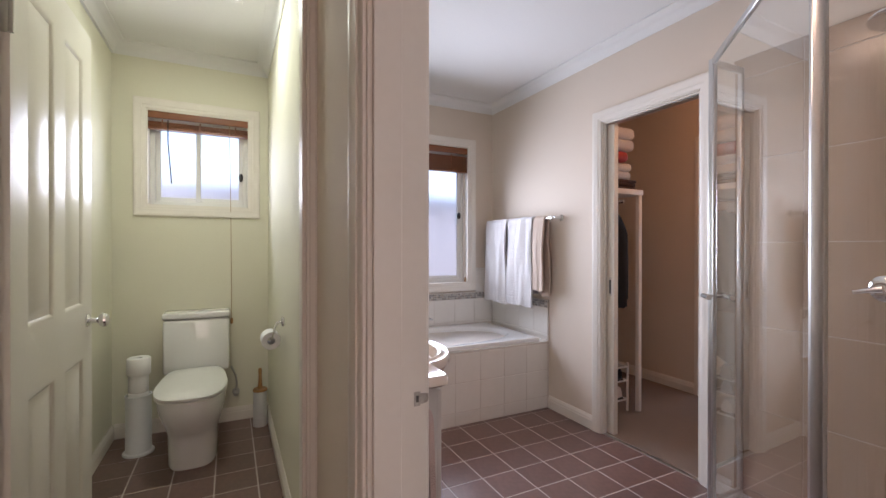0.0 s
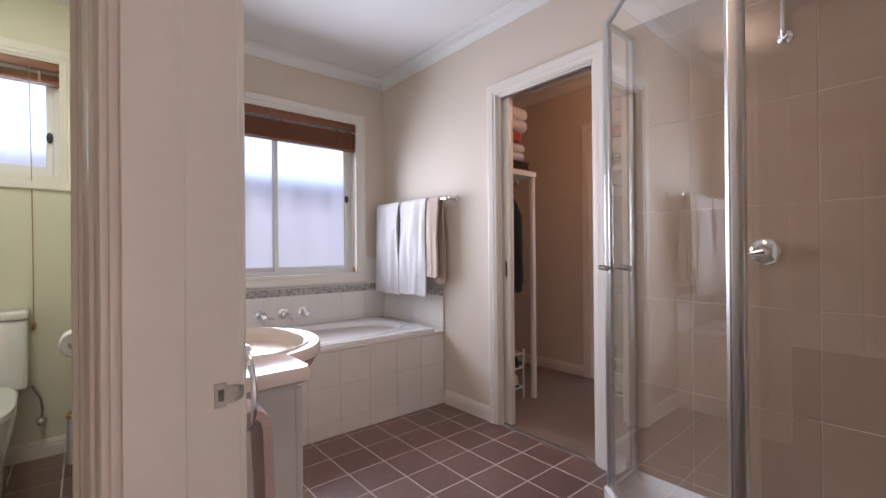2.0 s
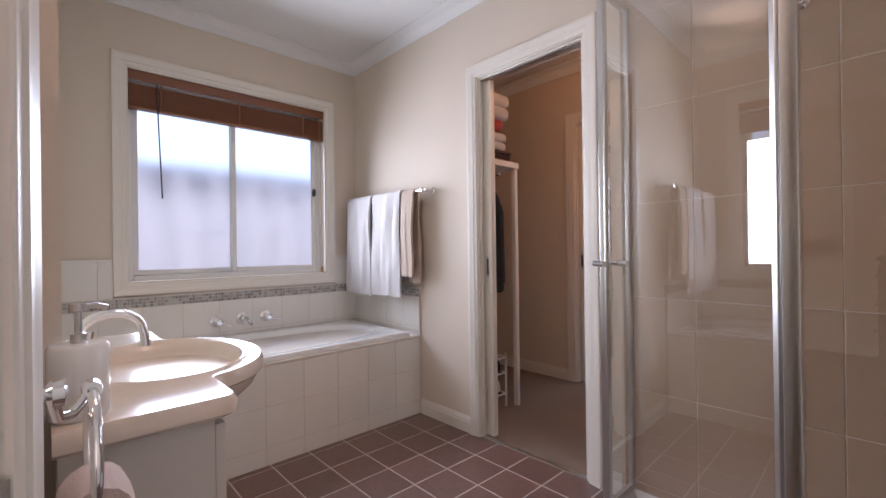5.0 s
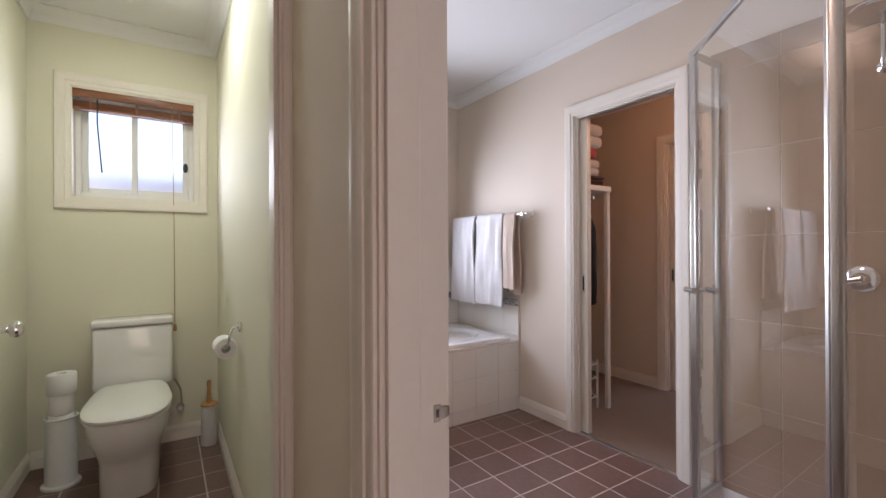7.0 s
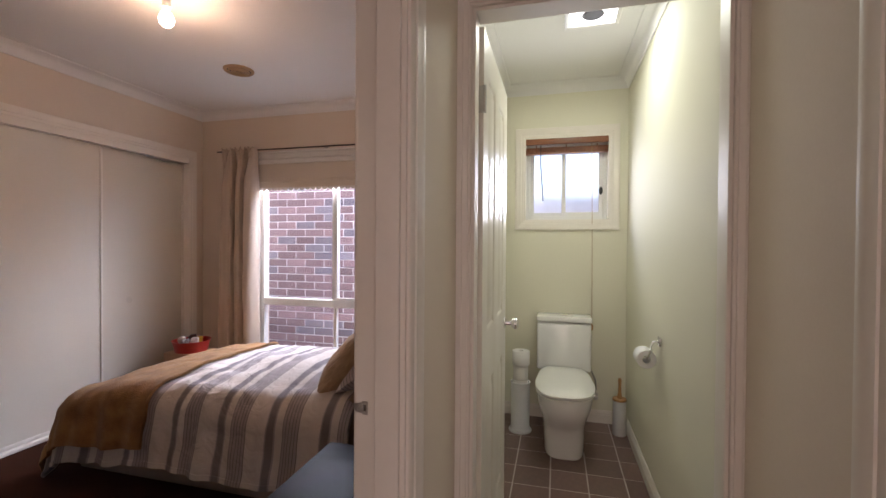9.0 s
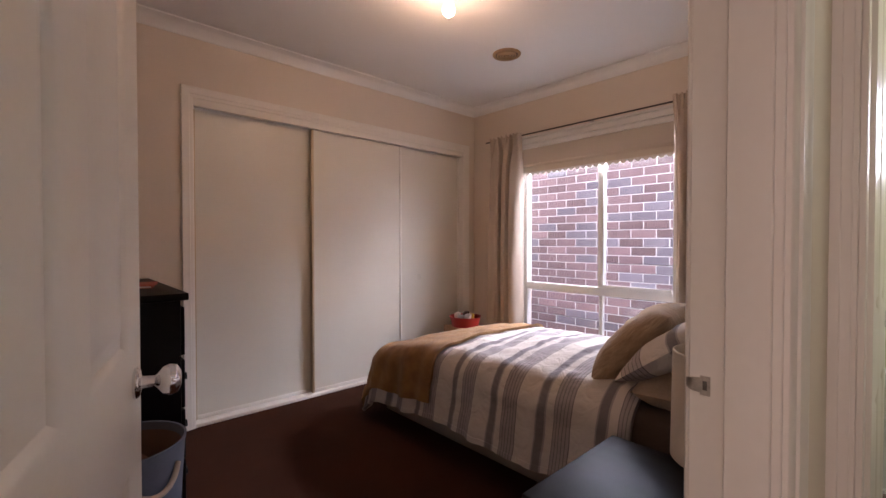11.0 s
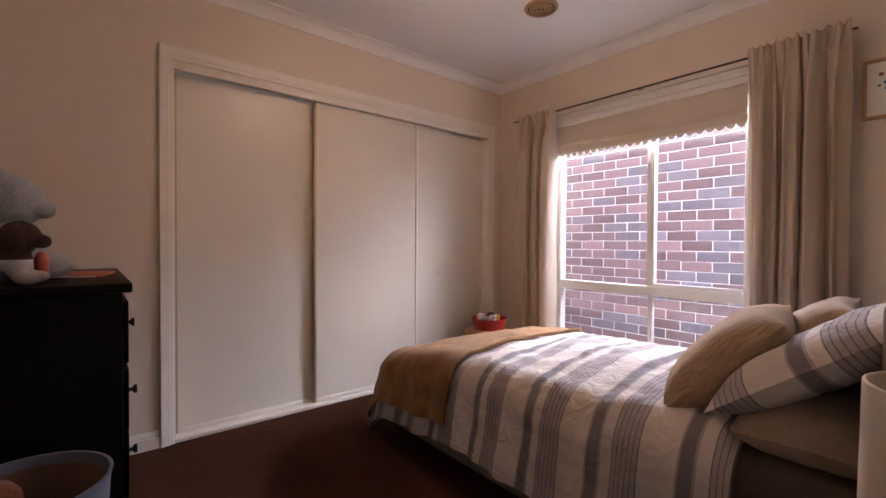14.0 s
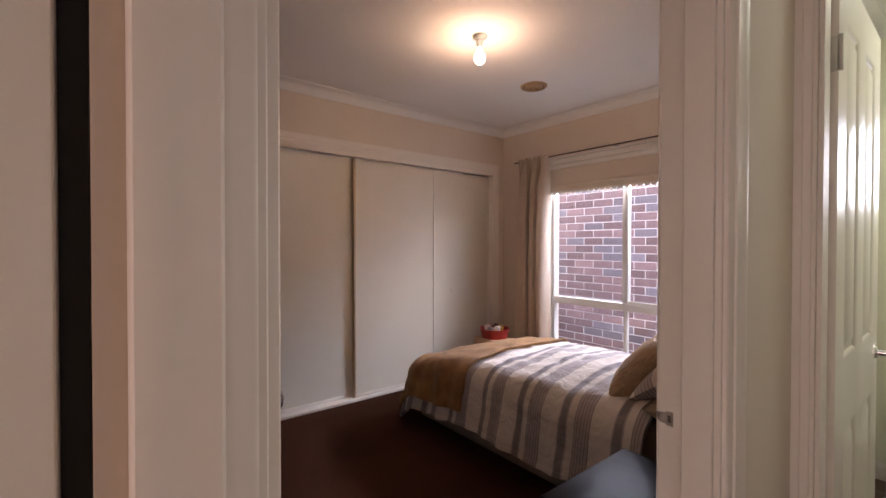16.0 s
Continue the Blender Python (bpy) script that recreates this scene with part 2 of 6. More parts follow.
def architrave(axis, face, out, a0, a1, z1, z0=None, floor=0.0, width=1.0):
    """A moulded surround on a wall face at t=face, standing out by sign out; around an opening, or all four sides if z0 is given."""
    bm = bmesh.new()

    def at(u, t, z):
        return Vector((t, u, z)) if axis == "x" else Vector((u, t, z))

    if z0 is None:
        corners = [(a0, floor, -1, 0), (a0, z1, -1, 1), (a1, z1, 1, 1), (a1, floor, 1, 0)]
    else:
        corners = [(a0, z0, -1, -1), (a0, z1, -1, 1), (a1, z1, 1, 1), (a1, z0, 1, -1), (a0, z0, -1, -1)]
    loops = [[at(u + su * w * width, face + out * d, z + sz * w * width) for w, d in PROFILE] for u, z, su, sz in corners]
    rings(bm, loops, True, z0 is None, z0 is None)
    return bm


SKIRT = [(0, 0), (0.014, 0), (0.014, 0.058), (0.011, 0.064), (0.011, 0.072), (0.006, 0.086), (0.004, 0.092), (0, 0.092)]


def skirting(name, p, q, n, label, m=TRIM):
    """A skirting board along the wall's foot from p to q, standing out along n."""
    bm = bmesh.new()
    rings(bm, [[Vector((e[0] + n[0] * d, e[1] + n[1] * d, z)) for d, z in SKIRT] for e in (p, q)])
    return structure(name, bm, m, label, "skirting board")


COVE = [(0, 0), (0, -0.075), (0.008, -0.075), (0.012, -0.06), (0.024, -0.036), (0.042, -0.02), (0.062, -0.011), (0.075, -0.008), (0.075, 0)]


def cornice(x0, x1, y0, y1, z, label):
    bm = bmesh.new()
    loops = []
    for x, y, sx, sy in ((x0, y0, 1, 1), (x1, y0, -1, 1), (x1, y1, -1, -1), (x0, y1, 1, -1), (x0, y0, 1, 1)):
        loops.append([Vector((x + sx * d, y + sy * d, z + h)) for d, h in COVE])
    rings(bm, loops, True, False, False)
    return structure("trim", bm, CEIL, label, "cornice", True)


# ---------------------------------------------------------------- walls, floors, ceilings
HZ = 2.51
YW = 3.42            # inner face of the outside wall
BW = (0.883, 2.104, 0.885, 2.118)    # bathroom window opening
WW = (-0.317, 0.309, 1.478, 2.122)    # toilet window opening
NW = (-2.73, -1.36, 0.30, 2.09)      # bedroom window opening
wall("wall_north", "y", YW, 3.64, -4.1, 4.9, -0.1, 2.7, [BW, WW, NW], WALL, "cream painted outside wall with three windows")
wall("wall_wardrobe", "x", -3.41, -3.29, -0.05, YW, 0, HZ, [(0.868, 3.275, 0, 2.075)], WALL, "cream painted wall round the sliding wardrobe")
wall("wall_bedroom_south", "y", -0.05, 0.07, -3.29, -0.475, 0, HZ, [], WALL, "cream painted bedroom wall")
wall("wall_hall_west", "x", -0.475, -0.37, -1.7, 1.38, 0, HZ, [(0.105, 0.915, 0, 2.05), (-0.745, 0.032, 0, 2.05)], WALL, "cream painted hall wall with door openings")
wall("wall_toilet_west", "x", -0.538, -0.49, 1.495, YW, 0, HZ, [], WALL_WC, "pale cream wall between toilet and bedroom")
wall("wall_toilet_north", "y", 3.416, 3.4205, -0.49, 0.425, 0, HZ, [WW], WALL_WC, "pale cream paint of the toilet window wall")
wall("wall_toilet_front", "y", 1.38, 1.495, -0.53, 0.57, 0, HZ, [(-0.345, 0.398, 0, 2.05)], WALL, "cream painted wall with the toilet doorway")
wall("wall_hall_east", "x", 0.41, 0.528, -1.7, 1.38, 0, HZ, [(0.04, 0.856, 0, 2.05)], WALL, "cream painted hall wall with the bathroom doorway")
wall("wall_toilet_east", "x", 0.425, 0.56, 1.495, YW, 0, HZ, [], WALL_WC, "pale cream wall between toilet and bathroom")
wall("wall_bathroom_south", "y", -0.2, -0.085, 0.528, 2.35, 0, HZ, [], WALL, "cream painted bathroom wall")
wall("wall_bathroom_east", "x", 2.35, 2.46, -0.2, YW, 0, HZ, [(1.447, 2.122, 0, 2.04)], WALL, "cream painted wall with the walk-in robe doorway")
wall("wall_robe_east", "x", 3.62, 3.74, 0.2, YW, 0, HZ, [(1.50, 2.255, 0, 2.06)], WALL, "cream painted far wall of the walk-in robe")
wall("wall_robe_south", "y", 0.08, 0.2, 2.46, 3.74, 0, HZ, [], WALL, "cream painted wall of the walk-in robe")
wall("wall_hall_south", "y", -1.82, -1.7, -0.475, 0.57, 0, HZ, [], WALL, "cream painted end wall of the hall")
wall("wall_far_bedroom", "x", 6.4, 6.5, 0.0, 5.0, 0, HZ, [], WALL, "cream painted wall of the room beyond the robe")
structure("ceiling", B(-4.1, 6.5, -1.82, YW, HZ, HZ + 0.1), CEIL, "white painted plaster ceiling", "ceiling")
cornice(-3.29, -0.475, 0.07, YW, HZ, "white coved plaster cornice in the bedroom")
cornice(-0.49, 0.425, 1.495, YW, HZ, "white coved plaster cornice in the toilet")
cornice(0.56, 2.35, -0.085, YW, HZ, "white coved plaster cornice in the bathroom")
cornice(2.46, 3.62, 0.2, YW, HZ, "white coved plaster cornice in the robe")
cornice(-0.37, 0.41, -1.7, 1.38, HZ, "white coved plaster cornice in the hall")
structure("floor_bedroom", B(-3.95, -0.545, -0.04, YW, -0.08, 0.0), CARPET, "dark brown cut pile bedroom carpet", "carpet")
structure("floor_hall", B(-0.545, 0.47, -1.7, 1.43, -0.08, 0.0), CARPET, "dark brown cut pile hall carpet", "carpet")
structure("floor_robe", B(2.37, 6.4, 0.08, 5.0, -0.08, 0.004), CARPET2, "brown cut pile carpet in the robe", "carpet")

# ---------------------------------------------------------------- doors and door frames
def panel_faces(bm, x0, x1, z0, z1, y, out):
    """A moulded panel sunk in a door face at y: sticking, flat, raised field."""
    def ring(i, d):
        return [Vector((x, y + out * d, z)) for x, z in ((x0 + i, z0 + i), (x1 - i, z0 + i), (x1 - i, z1 - i), (x0 + i, z1 - i))]
    rings(bm, [ring(0, 0.0), ring(0.006, -0.002), ring(0.014, -0.009), ring(0.026, -0.009), ring(0.046, -0.002)], True, False, True)


def knob_bm(m):
    bm = bmesh.new()
    lathe(bm, [(0.0, 0), (0.026, 0), (0.026, 0.004), (0.022, 0.008), (0.011, 0.010), (0.0095, 0.030), (0.014, 0.034), (0.024, 0.042), (0.027, 0.052), (0.024, 0.062), (0.014, 0.068), (0.0, 0.069)], 24, m)
    return bm


def leaf(parent, w, h, m, knob_z=0.93, knob_from=0.06):
    """A four-panel door leaf: hinge edge at x=0, thickness along y from 0 to 0.035; z from 0.008."""
    bm = bmesh.new()
    T, s, mid, z0, z1 = 0.035, 0.105, 0.095, 0.008, h
    cols = [(s, (w - mid) / 2), ((w + mid) / 2, w - s)]
    rows = [(0.22, 0.80), (0.99, h - 0.12)]
    xs = [0, s, (w - mid) / 2, (w + mid) / 2, w - s, w]
    zs = [z0, 0.22, 0.80, 0.99, h - 0.12, z1]
    for y, out in ((0.0, -1), (T, 1)):
        for i in range(5):
            for j in range(5):
                if i in (1, 3) and j in (1, 3):
                    panel_faces(bm, xs[i], xs[i + 1], zs[j], zs[j + 1], y, out)
                else:
                    bm.faces.new([bm.verts.new((a, y, b)) for a, b in ((xs[i], zs[j]), (xs[i + 1], zs[j]), (xs[i + 1], zs[j + 1]), (xs[i], zs[j + 1]))])
    for a, b in (((0, z0), (0, z1)), ((0, z1), (w, z1)), ((w, z1), (w, z0)), ((w, z0), (0, z0))):
        bm.faces.new([bm.verts.new(p) for p in ((a[0], 0, a[1]), (b[0], 0, b[1]), (b[0], T, b[1]), (a[0], T, a[1]))])
    bmesh.ops.remove_doubles(bm, verts=bm.verts, dist=0.0004)
    ob = part("leaf", bm, DOORP, parent, "off-white moulded four-panel door leaf standing open", m=m)
    part("knob", knob_bm(pose(w - knob_from, 0, knob_z, 90)), CHROME, ob, "polished chrome door knob")
    part("knob", knob_bm(pose(w - knob_from, T, knob_z, -90)), CHROME, ob, "polished chrome door knob")
    for z in (0.25, h - 0.24):
        b = bmesh.new()
        box(b, -0.004, 0.0, 0.002, 0.032, z - 0.045, z + 0.045)
        tube(b, [(-0.004, -0.004, z - 0.045), (-0.004, -0.004, z + 0.045)], 0.006, 10)
        part("hinge", b, ALU, ob, "dull metal butt hinge")
    return ob


OLDMETAL = material("worn_steel", (0.55, 0.50, 0.44), (0.38, 0.34, 0.30), rough=0.42, big=40, fine=160, bump=0.2, depth=0.0006, metal=1.0)

SLOTMETAL = material("shadowed_steel", (0.16, 0.145, 0.13), (0.10, 0.09, 0.08), rough=0.5, big=40, fine=160, bump=0.2, depth=0.0006, metal=0.6)


def strike(parent, m):
    m = m @ Matrix.Scale(0.82, 4)
    b = bmesh.new()
    for x0, x1, z0, z1 in ((-0.012, 0.004, 0.008, 0.017), (-0.012, 0.004, -0.017, -0.008), (-0.001, 0.004, -0.008, 0.008), (-0.012, -0.008, -0.008, 0.008)):
        box(b, x0, x1, 0, 0.0012, z0, z1, 0.0004, 1)
    rings(b, [[Vector((x, y + 0.0022 * k, z)) for k, z in ((0, -hz), (0, hz), (1, hz), (1, -hz))] for x, y, hz in ((-0.009, 0.0, 0.013), (-0.022, 0.0006, 0.012), (-0.031, -0.002, 0.010), (-0.036, -0.007, 0.007))])
    part("strike_plate", b, OLDMETAL, parent, "worn metal strike plate", m=m)
    # dark insert paints the shade inside the latch hole
    b = bmesh.new()
    box(b, -0.008, -0.001, -0.001, 0.0006, -0.008, 0.008)
    part("latch_shade", b, SLOTMETAL, parent, "dark insert painting the shade in the latch hole", m=m)


def jamb(axis, t0, t1, a0, a1, z1, stop):
    """Timber lining of a doorway with a stop bead at stop (t position, width)."""
    bm = bmesh.new()

    def bx(u0, u1, s0, s1, z0, z2):
        box(bm, *((s0, s1, u0, u1) if axis == "x" else (u0, u1, s0, s1)), z0, z2, 0.0015, 1)
    bx(a0 - 0.004, a0 + 0.016, t0, t1, 0, z1)
    bx(a1 - 0.016, a1 + 0.004, t0, t1, 0, z1)
    bx(a0 + 0.016, a1 - 0.016, t0, t1, z1 - 0.016, z1 + 0.004)
    s0, s1 = stop
    bx(a0 + 0.016, a0 + 0.027, s0, s1, 0, z1 - 0.016)
    bx(a1 - 0.027, a1 - 0.016, s0, s1, 0, z1 - 0.016)
    bx(a0 + 0.027, a1 - 0.027, s0, s1, z1 - 0.027, z1 - 0.016)
    return bm


# bathroom doorway in the hall's east wall: the leaf lies back along the south wall
d1 = thing("door_1", "off-white bathroom doorway with moulded architrave", "door", kind="structure")
part("jamb", jamb("x", 0.408, 0.53, 0.04, 0.856, 2.05, (0.417, 0.473)), TRIM, d1)
part("architrave", architrave("x", 0.41, -1, 0.048, 0.848, 2.042), TRIM, d1)
part("architrave", architrave("x", 0.528, 1, 0.048, 0.848, 2.042), TRIM, d1)
strike(d1, pose(0.505, 0.840, 0.915, 0, 0, 180))
leaf(d1, 0.775, 2.03, pose(0.555, 0.008, 0, 0, 0, 0))
# bedroom doorway: the leaf stands open into the bedroom
d2 = thing("door_2", "off-white bedroom doorway with moulded architrave", "door", kind="structure")
part("jamb", jamb("x", -0.477, -0.368, 0.105, 0.915, 2.05, (-0.43, -0.378)), TRIM, d2)
part("architrave", architrave("x", -0.37, 1, 0.113, 0.907, 2.042), TRIM, d2)
part("architrave", architrave("x", -0.475, -1, 0.113, 0.907, 2.042), TRIM, d2)
strike(d2, pose(-0.452, 0.899, 0.965, 0, 180, 180))
leaf(d2, 0.75, 2.03, pose(-0.485, 0.130, 0, 0, 0, 164.6))
# toilet doorway: the leaf stands open against the toilet's west wall
d3 = thing("door_3", "off-white toilet doorway with moulded architrave", "door", kind="structure")
part("jamb", jamb("y", 1.378, 1.497, -0.345, 0.398, 2.05, (1.388, 1.45)), TRIM, d3)
part("architrave", architrave("y", 1.38, -1, -0.337, 0.390, 2.042, width=0.78), TRIM, d3)
part("architrave", architrave("y", 1.495, 1, -0.337, 0.390, 2.042, width=0.5), TRIM, d3)
strike(d3, pose(0.382, 1.472, 0.98, 0, 0, 90))
leaf(d3, 0.70, 2.03, pose(-0.311, 1.503, 0, 0, 0, 90))
# linen cupboard in the hall, its door not quite shut
d4 = thing("door_4", "off-white flush hall cupboard door standing slightly ajar", "door", kind="structure")
part("leaf", B(-0.395, -0.36, -0.735, 0.018, 0.01, 2.03, bevel=0.002), DOORP, d4)
# black strip and near-black board put the door gap's shade into colour
part("jamb", B(-0.475, -0.40, 0.014, 0.031, 0, 2.04), BLACK, d4, "black strip painting the shade of the cupboard door gap")
part("back_board", B(-0.47, -0.455, -0.745, 0.014, 0, 2.05), ESPRESSO, d4, "near-black board painting the shade inside the cupboard")
# cavity sliders of the walk-in robe
def slider(name, x0, x1, y0, y1, z1, label):
    d = thing(name, label, "door", kind="structure")
    xm = (x0 + x1) / 2
    part("jamb", jamb("x", x0 - 0.002, x1 + 0.002, y0, y1, z1, (x0 + 0.008, x0 + 0.02)), TRIM, d)
    part("architrave", architrave("x", x0, -1, y0 + 0.008, y1 - 0.008, z1 - 0.008), TRIM, d)
    part("architrave", architrave("x", x1, 1, y0 + 0.008, y1 - 0.008, z1 - 0.008), TRIM, d)
    pan = part("leaf", B(xm - 0.018, xm + 0.018, y1 - 0.075, y1 - 0.017, 0.008, z1 - 0.03, bevel=0.002), DOORP, d, "off-white sliding door panel mostly inside the wall")
    b = bmesh.new()
    box(b, xm - 0.021, xm - 0.0175, y1 - 0.058, y1 - 0.034, 0.90, 1.02, 0.0015, 1)
    part("flush_pull", b, ALU, pan, "satin metal flush pull")
    # flat black plate paints the pull's recess as shade
    part("recess_shade", B(xm - 0.0216, xm - 0.0208, y1 - 0.052, y1 - 0.04, 0.915, 1.005), BLACK, pan, "black plate painting the shade of the pull recess")
    part("track", B(xm - 0.02, xm + 0.02, y0 + 0.03, y1 - 0.08, z1 - 0.028, z1 - 0.017), ALU, d, "satin metal sliding track")
    return d


slider("door_5", 2.35, 2.46, 1.447, 2.122, 2.04, "off-white cavity sliding door standing open to the robe")
slider("door_6", 3.62, 3.74, 1.50, 2.255, 2.06, "off-white cavity sliding door between robe and far bedroom")

# ---------------------------------------------------------------- windows
def sliding_window(name, hole, label, pane, catch):
    x0, x1, z0, z1 = hole
    w = thing(name, label, "window", kind="structure")
    part("architrave", architrave("y", YW, -1, x0 + 0.006, x1 - 0.006, z1 - 0.006, z0 + 0.006), TRIM, w)
    b = bmesh.new()   # timber reveal
    for a in ((x0, x0 + 0.016, YW - 0.002, 3.55, z0, z1), (x1 - 0.016, x1, YW - 0.002, 3.55, z0, z1), (x0 + 0.016, x1 - 0.016, YW - 0.002, 3.55, z1 - 0.016, z1), (x0 + 0.016, x1 - 0.016, YW - 0.002, 3.55, z0, z0 + 0.016)):
        box(b, *a, 0.001, 1)
    part("reveal", b, TRIM, w)
    xa, xb, za, zb = x0 + 0.016, x1 - 0.016, z0 + 0.016, z1 - 0.016
    xm = (xa + xb) / 2 - 0.03

    def sash(name, s0, s1, y, t=0.03, label=""):
        b = bmesh.new()
        for a in ((s0, s0 + t, za + 0.03, zb - 0.03), (s1 - t, s1, za + 0.03, zb - 0.03)):
            box(b, a[0], a[1], y, y + 0.022, a[2], a[3], 0.002, 1)
        for a in ((za + 0.03, za + 0.03 + t), (zb - 0.03 - t, zb - 0.03)):
            box(b, s0 + t, s1 - t, y, y + 0.022, a[0], a[1], 0.002, 1)
        f = part(name, b, WINFRAME, w, label)
        g = part("pane", B(s0 + t, s1 - t, y + 0.008, y + 0.013, za + 0.03 + t, zb - 0.03 - t), pane, f, "obscure glass pane" if pane is OBSCURE else "clear glass pane", smooth=False)
        g.visible_shadow = False
        return f
    b = bmesh.new()
    for a in ((xa, xa + 0.028, za, zb), (xb - 0.028, xb, za, zb)):
        box(b, a[0], a[1], 3.50, 3.57, a[2], a[3], 0.002, 1)
    for a in ((za, za + 0.03), (zb - 0.03, zb)):
        box(b, xa + 0.028, xb - 0.028, 3.50, 3.57, a[0], a[1], 0.002, 1)
    part("frame", b, WINFRAME, w, "white powder-coated aluminium frame")
    sash("fixed_sash", xa + 0.028, xm + 0.03, 3.54)
    s = sash("sliding_sash", xm, xb - 0.028, 3.512)
    b = bmesh.new()
    zc = za + (zb - za) * catch
    lathe(b, [(0, 0), (0.021, 0), (0.023, 0.006), (0.020, 0.015), (0.006, 0.018), (0, 0.018)], 20, pose(xb - 0.043, 3.512, zc, 90) @ Matrix.Diagonal((0.62, 1.35, 1, 1)))
    part("catch", b, BLACK, s, "black plastic window catch")
    return w


w1 = sliding_window("window_1", BW, "white aluminium sliding bathroom window with obscure glass", OBSCURE, 0.5)
w2 = sliding_window("window_2", WW, "small white aluminium sliding toilet window with obscure glass", OBSCURE, 0.36)

# bedroom window: two upper lights over two lower ones
w3 = thing("window_3", "white aluminium bedroom window with four clear panes", "window", kind="structure")
x0, x1, z0, z1 = NW
b = bmesh.new()
for a in ((x0, x0 + 0.016, z0, z1), (x1 - 0.016, x1, z0, z1)):
    box(b, a[0], a[1], YW - 0.002, 3.55, a[2], a[3], 0.001, 1)
for a in ((z0, z0 + 0.016), (z1 - 0.016, z1)):
    box(b, x0 + 0.016, x1 - 0.016, YW - 0.002, 3.55, a[0], a[1], 0.001, 1)
part("reveal", b, TRIM, w3)
b = bmesh.new()
for a in ((x0 + 0.016, x0 + 0.05, z0 + 0.016, z1 - 0.016), (x1 - 0.05, x1 - 0.016, z0 + 0.016, z1 - 0.016)):
    box(b, a[0], a[1], 3.50, 3.56, a[2], a[3], 0.002, 1)
for a in ((z0 + 0.016, z0 + 0.05), (z1 - 0.05, z1 - 0.016), (0.735, 0.80)):
    box(b, x0 + 0.05, x1 - 0.05, 3.50, 3.56, a[0], a[1], 0.002, 1)
part("frame", b, WINFRAME, w3, "white powder-coated aluminium frame")
part("mullion", B(-1.985, -1.935, 3.505, 3.555, 0.80, z1 - 0.05, bevel=0.003), WINFRAME, w3)
part("mullion", B(-1.975, -1.945, 3.51, 3.55, z0 + 0.05, 0.735, bevel=0.003), WINFRAME, w3)
b = bmesh.new()
box(b, -1.933, x1 - 0.052, 3.488, 3.5, 0.80, 0.825, 0.002, 1)
part("sash_rail", b, WINFRAME, w3)
for a in ((x0 + 0.05, -1.985, 0.80, z1 - 0.05), (-1.935, x1 - 0.05, 0.80, z1 - 0.05), (x0 + 0.05, -1.975, z0 + 0.05, 0.735), (-1.945, x1 - 0.05, z0 + 0.05, 0.735)):
    g = part("pane", B(a[0], a[1], 3.526, 3.531, a[2], a[3]), CLEAR, w3, "clear glass pane", smooth=False)
    g.visible_shadow = False
part("window_sill", B(x0 - 0.02, x1 + 0.02, 3.405, 3.419, z0 - 0.02, z0 + 0.012, bevel=0.003), TRIM, w3)

# ---------------------------------------------------------------- skirting
SK = "off-white moulded timber skirting board"
for p, q, n in (((-0.49, 1.50), (-0.49, YW), (1, 0)), ((-0.476, 3.4165), (0.411, 3.4165), (0, -1)), ((0.425, 1.50), (0.425, YW), (-1, 0)),
                ((2.35, 2.182), (2.35, 2.626), (-1, 0)), ((2.35, 1.30), (2.35, 1.384), (-1, 0)),
                ((-3.29, 0.084), (-3.29, 0.805), (1, 0)), ((-3.29, 0.07), (-0.60, 0.07), (0, 1)), ((-3.276, YW), (-0.614, YW), (0, -1)), ((-0.60, 1.50), (-0.60, YW), (-1, 0)),
                ((3.62, 2.318), (3.62, YW), (-1, 0)), ((3.62, 0.2), (3.62, 1.43), (-1, 0)), ((2.474, YW), (3.606, YW), (0, -1)),
                ((0.41, 0.925), (0.41, 1.36), (-1, 0)), ((-0.37, 0.90), (-0.37, 1.36), (1, 0)), ((0.41, -1.7), (0.41, -0.02), (-1, 0)), ((0.528, 0.93), (0.528, 1.26), (1, 0))):
    skirting("baseboard", p, q, n, SK)

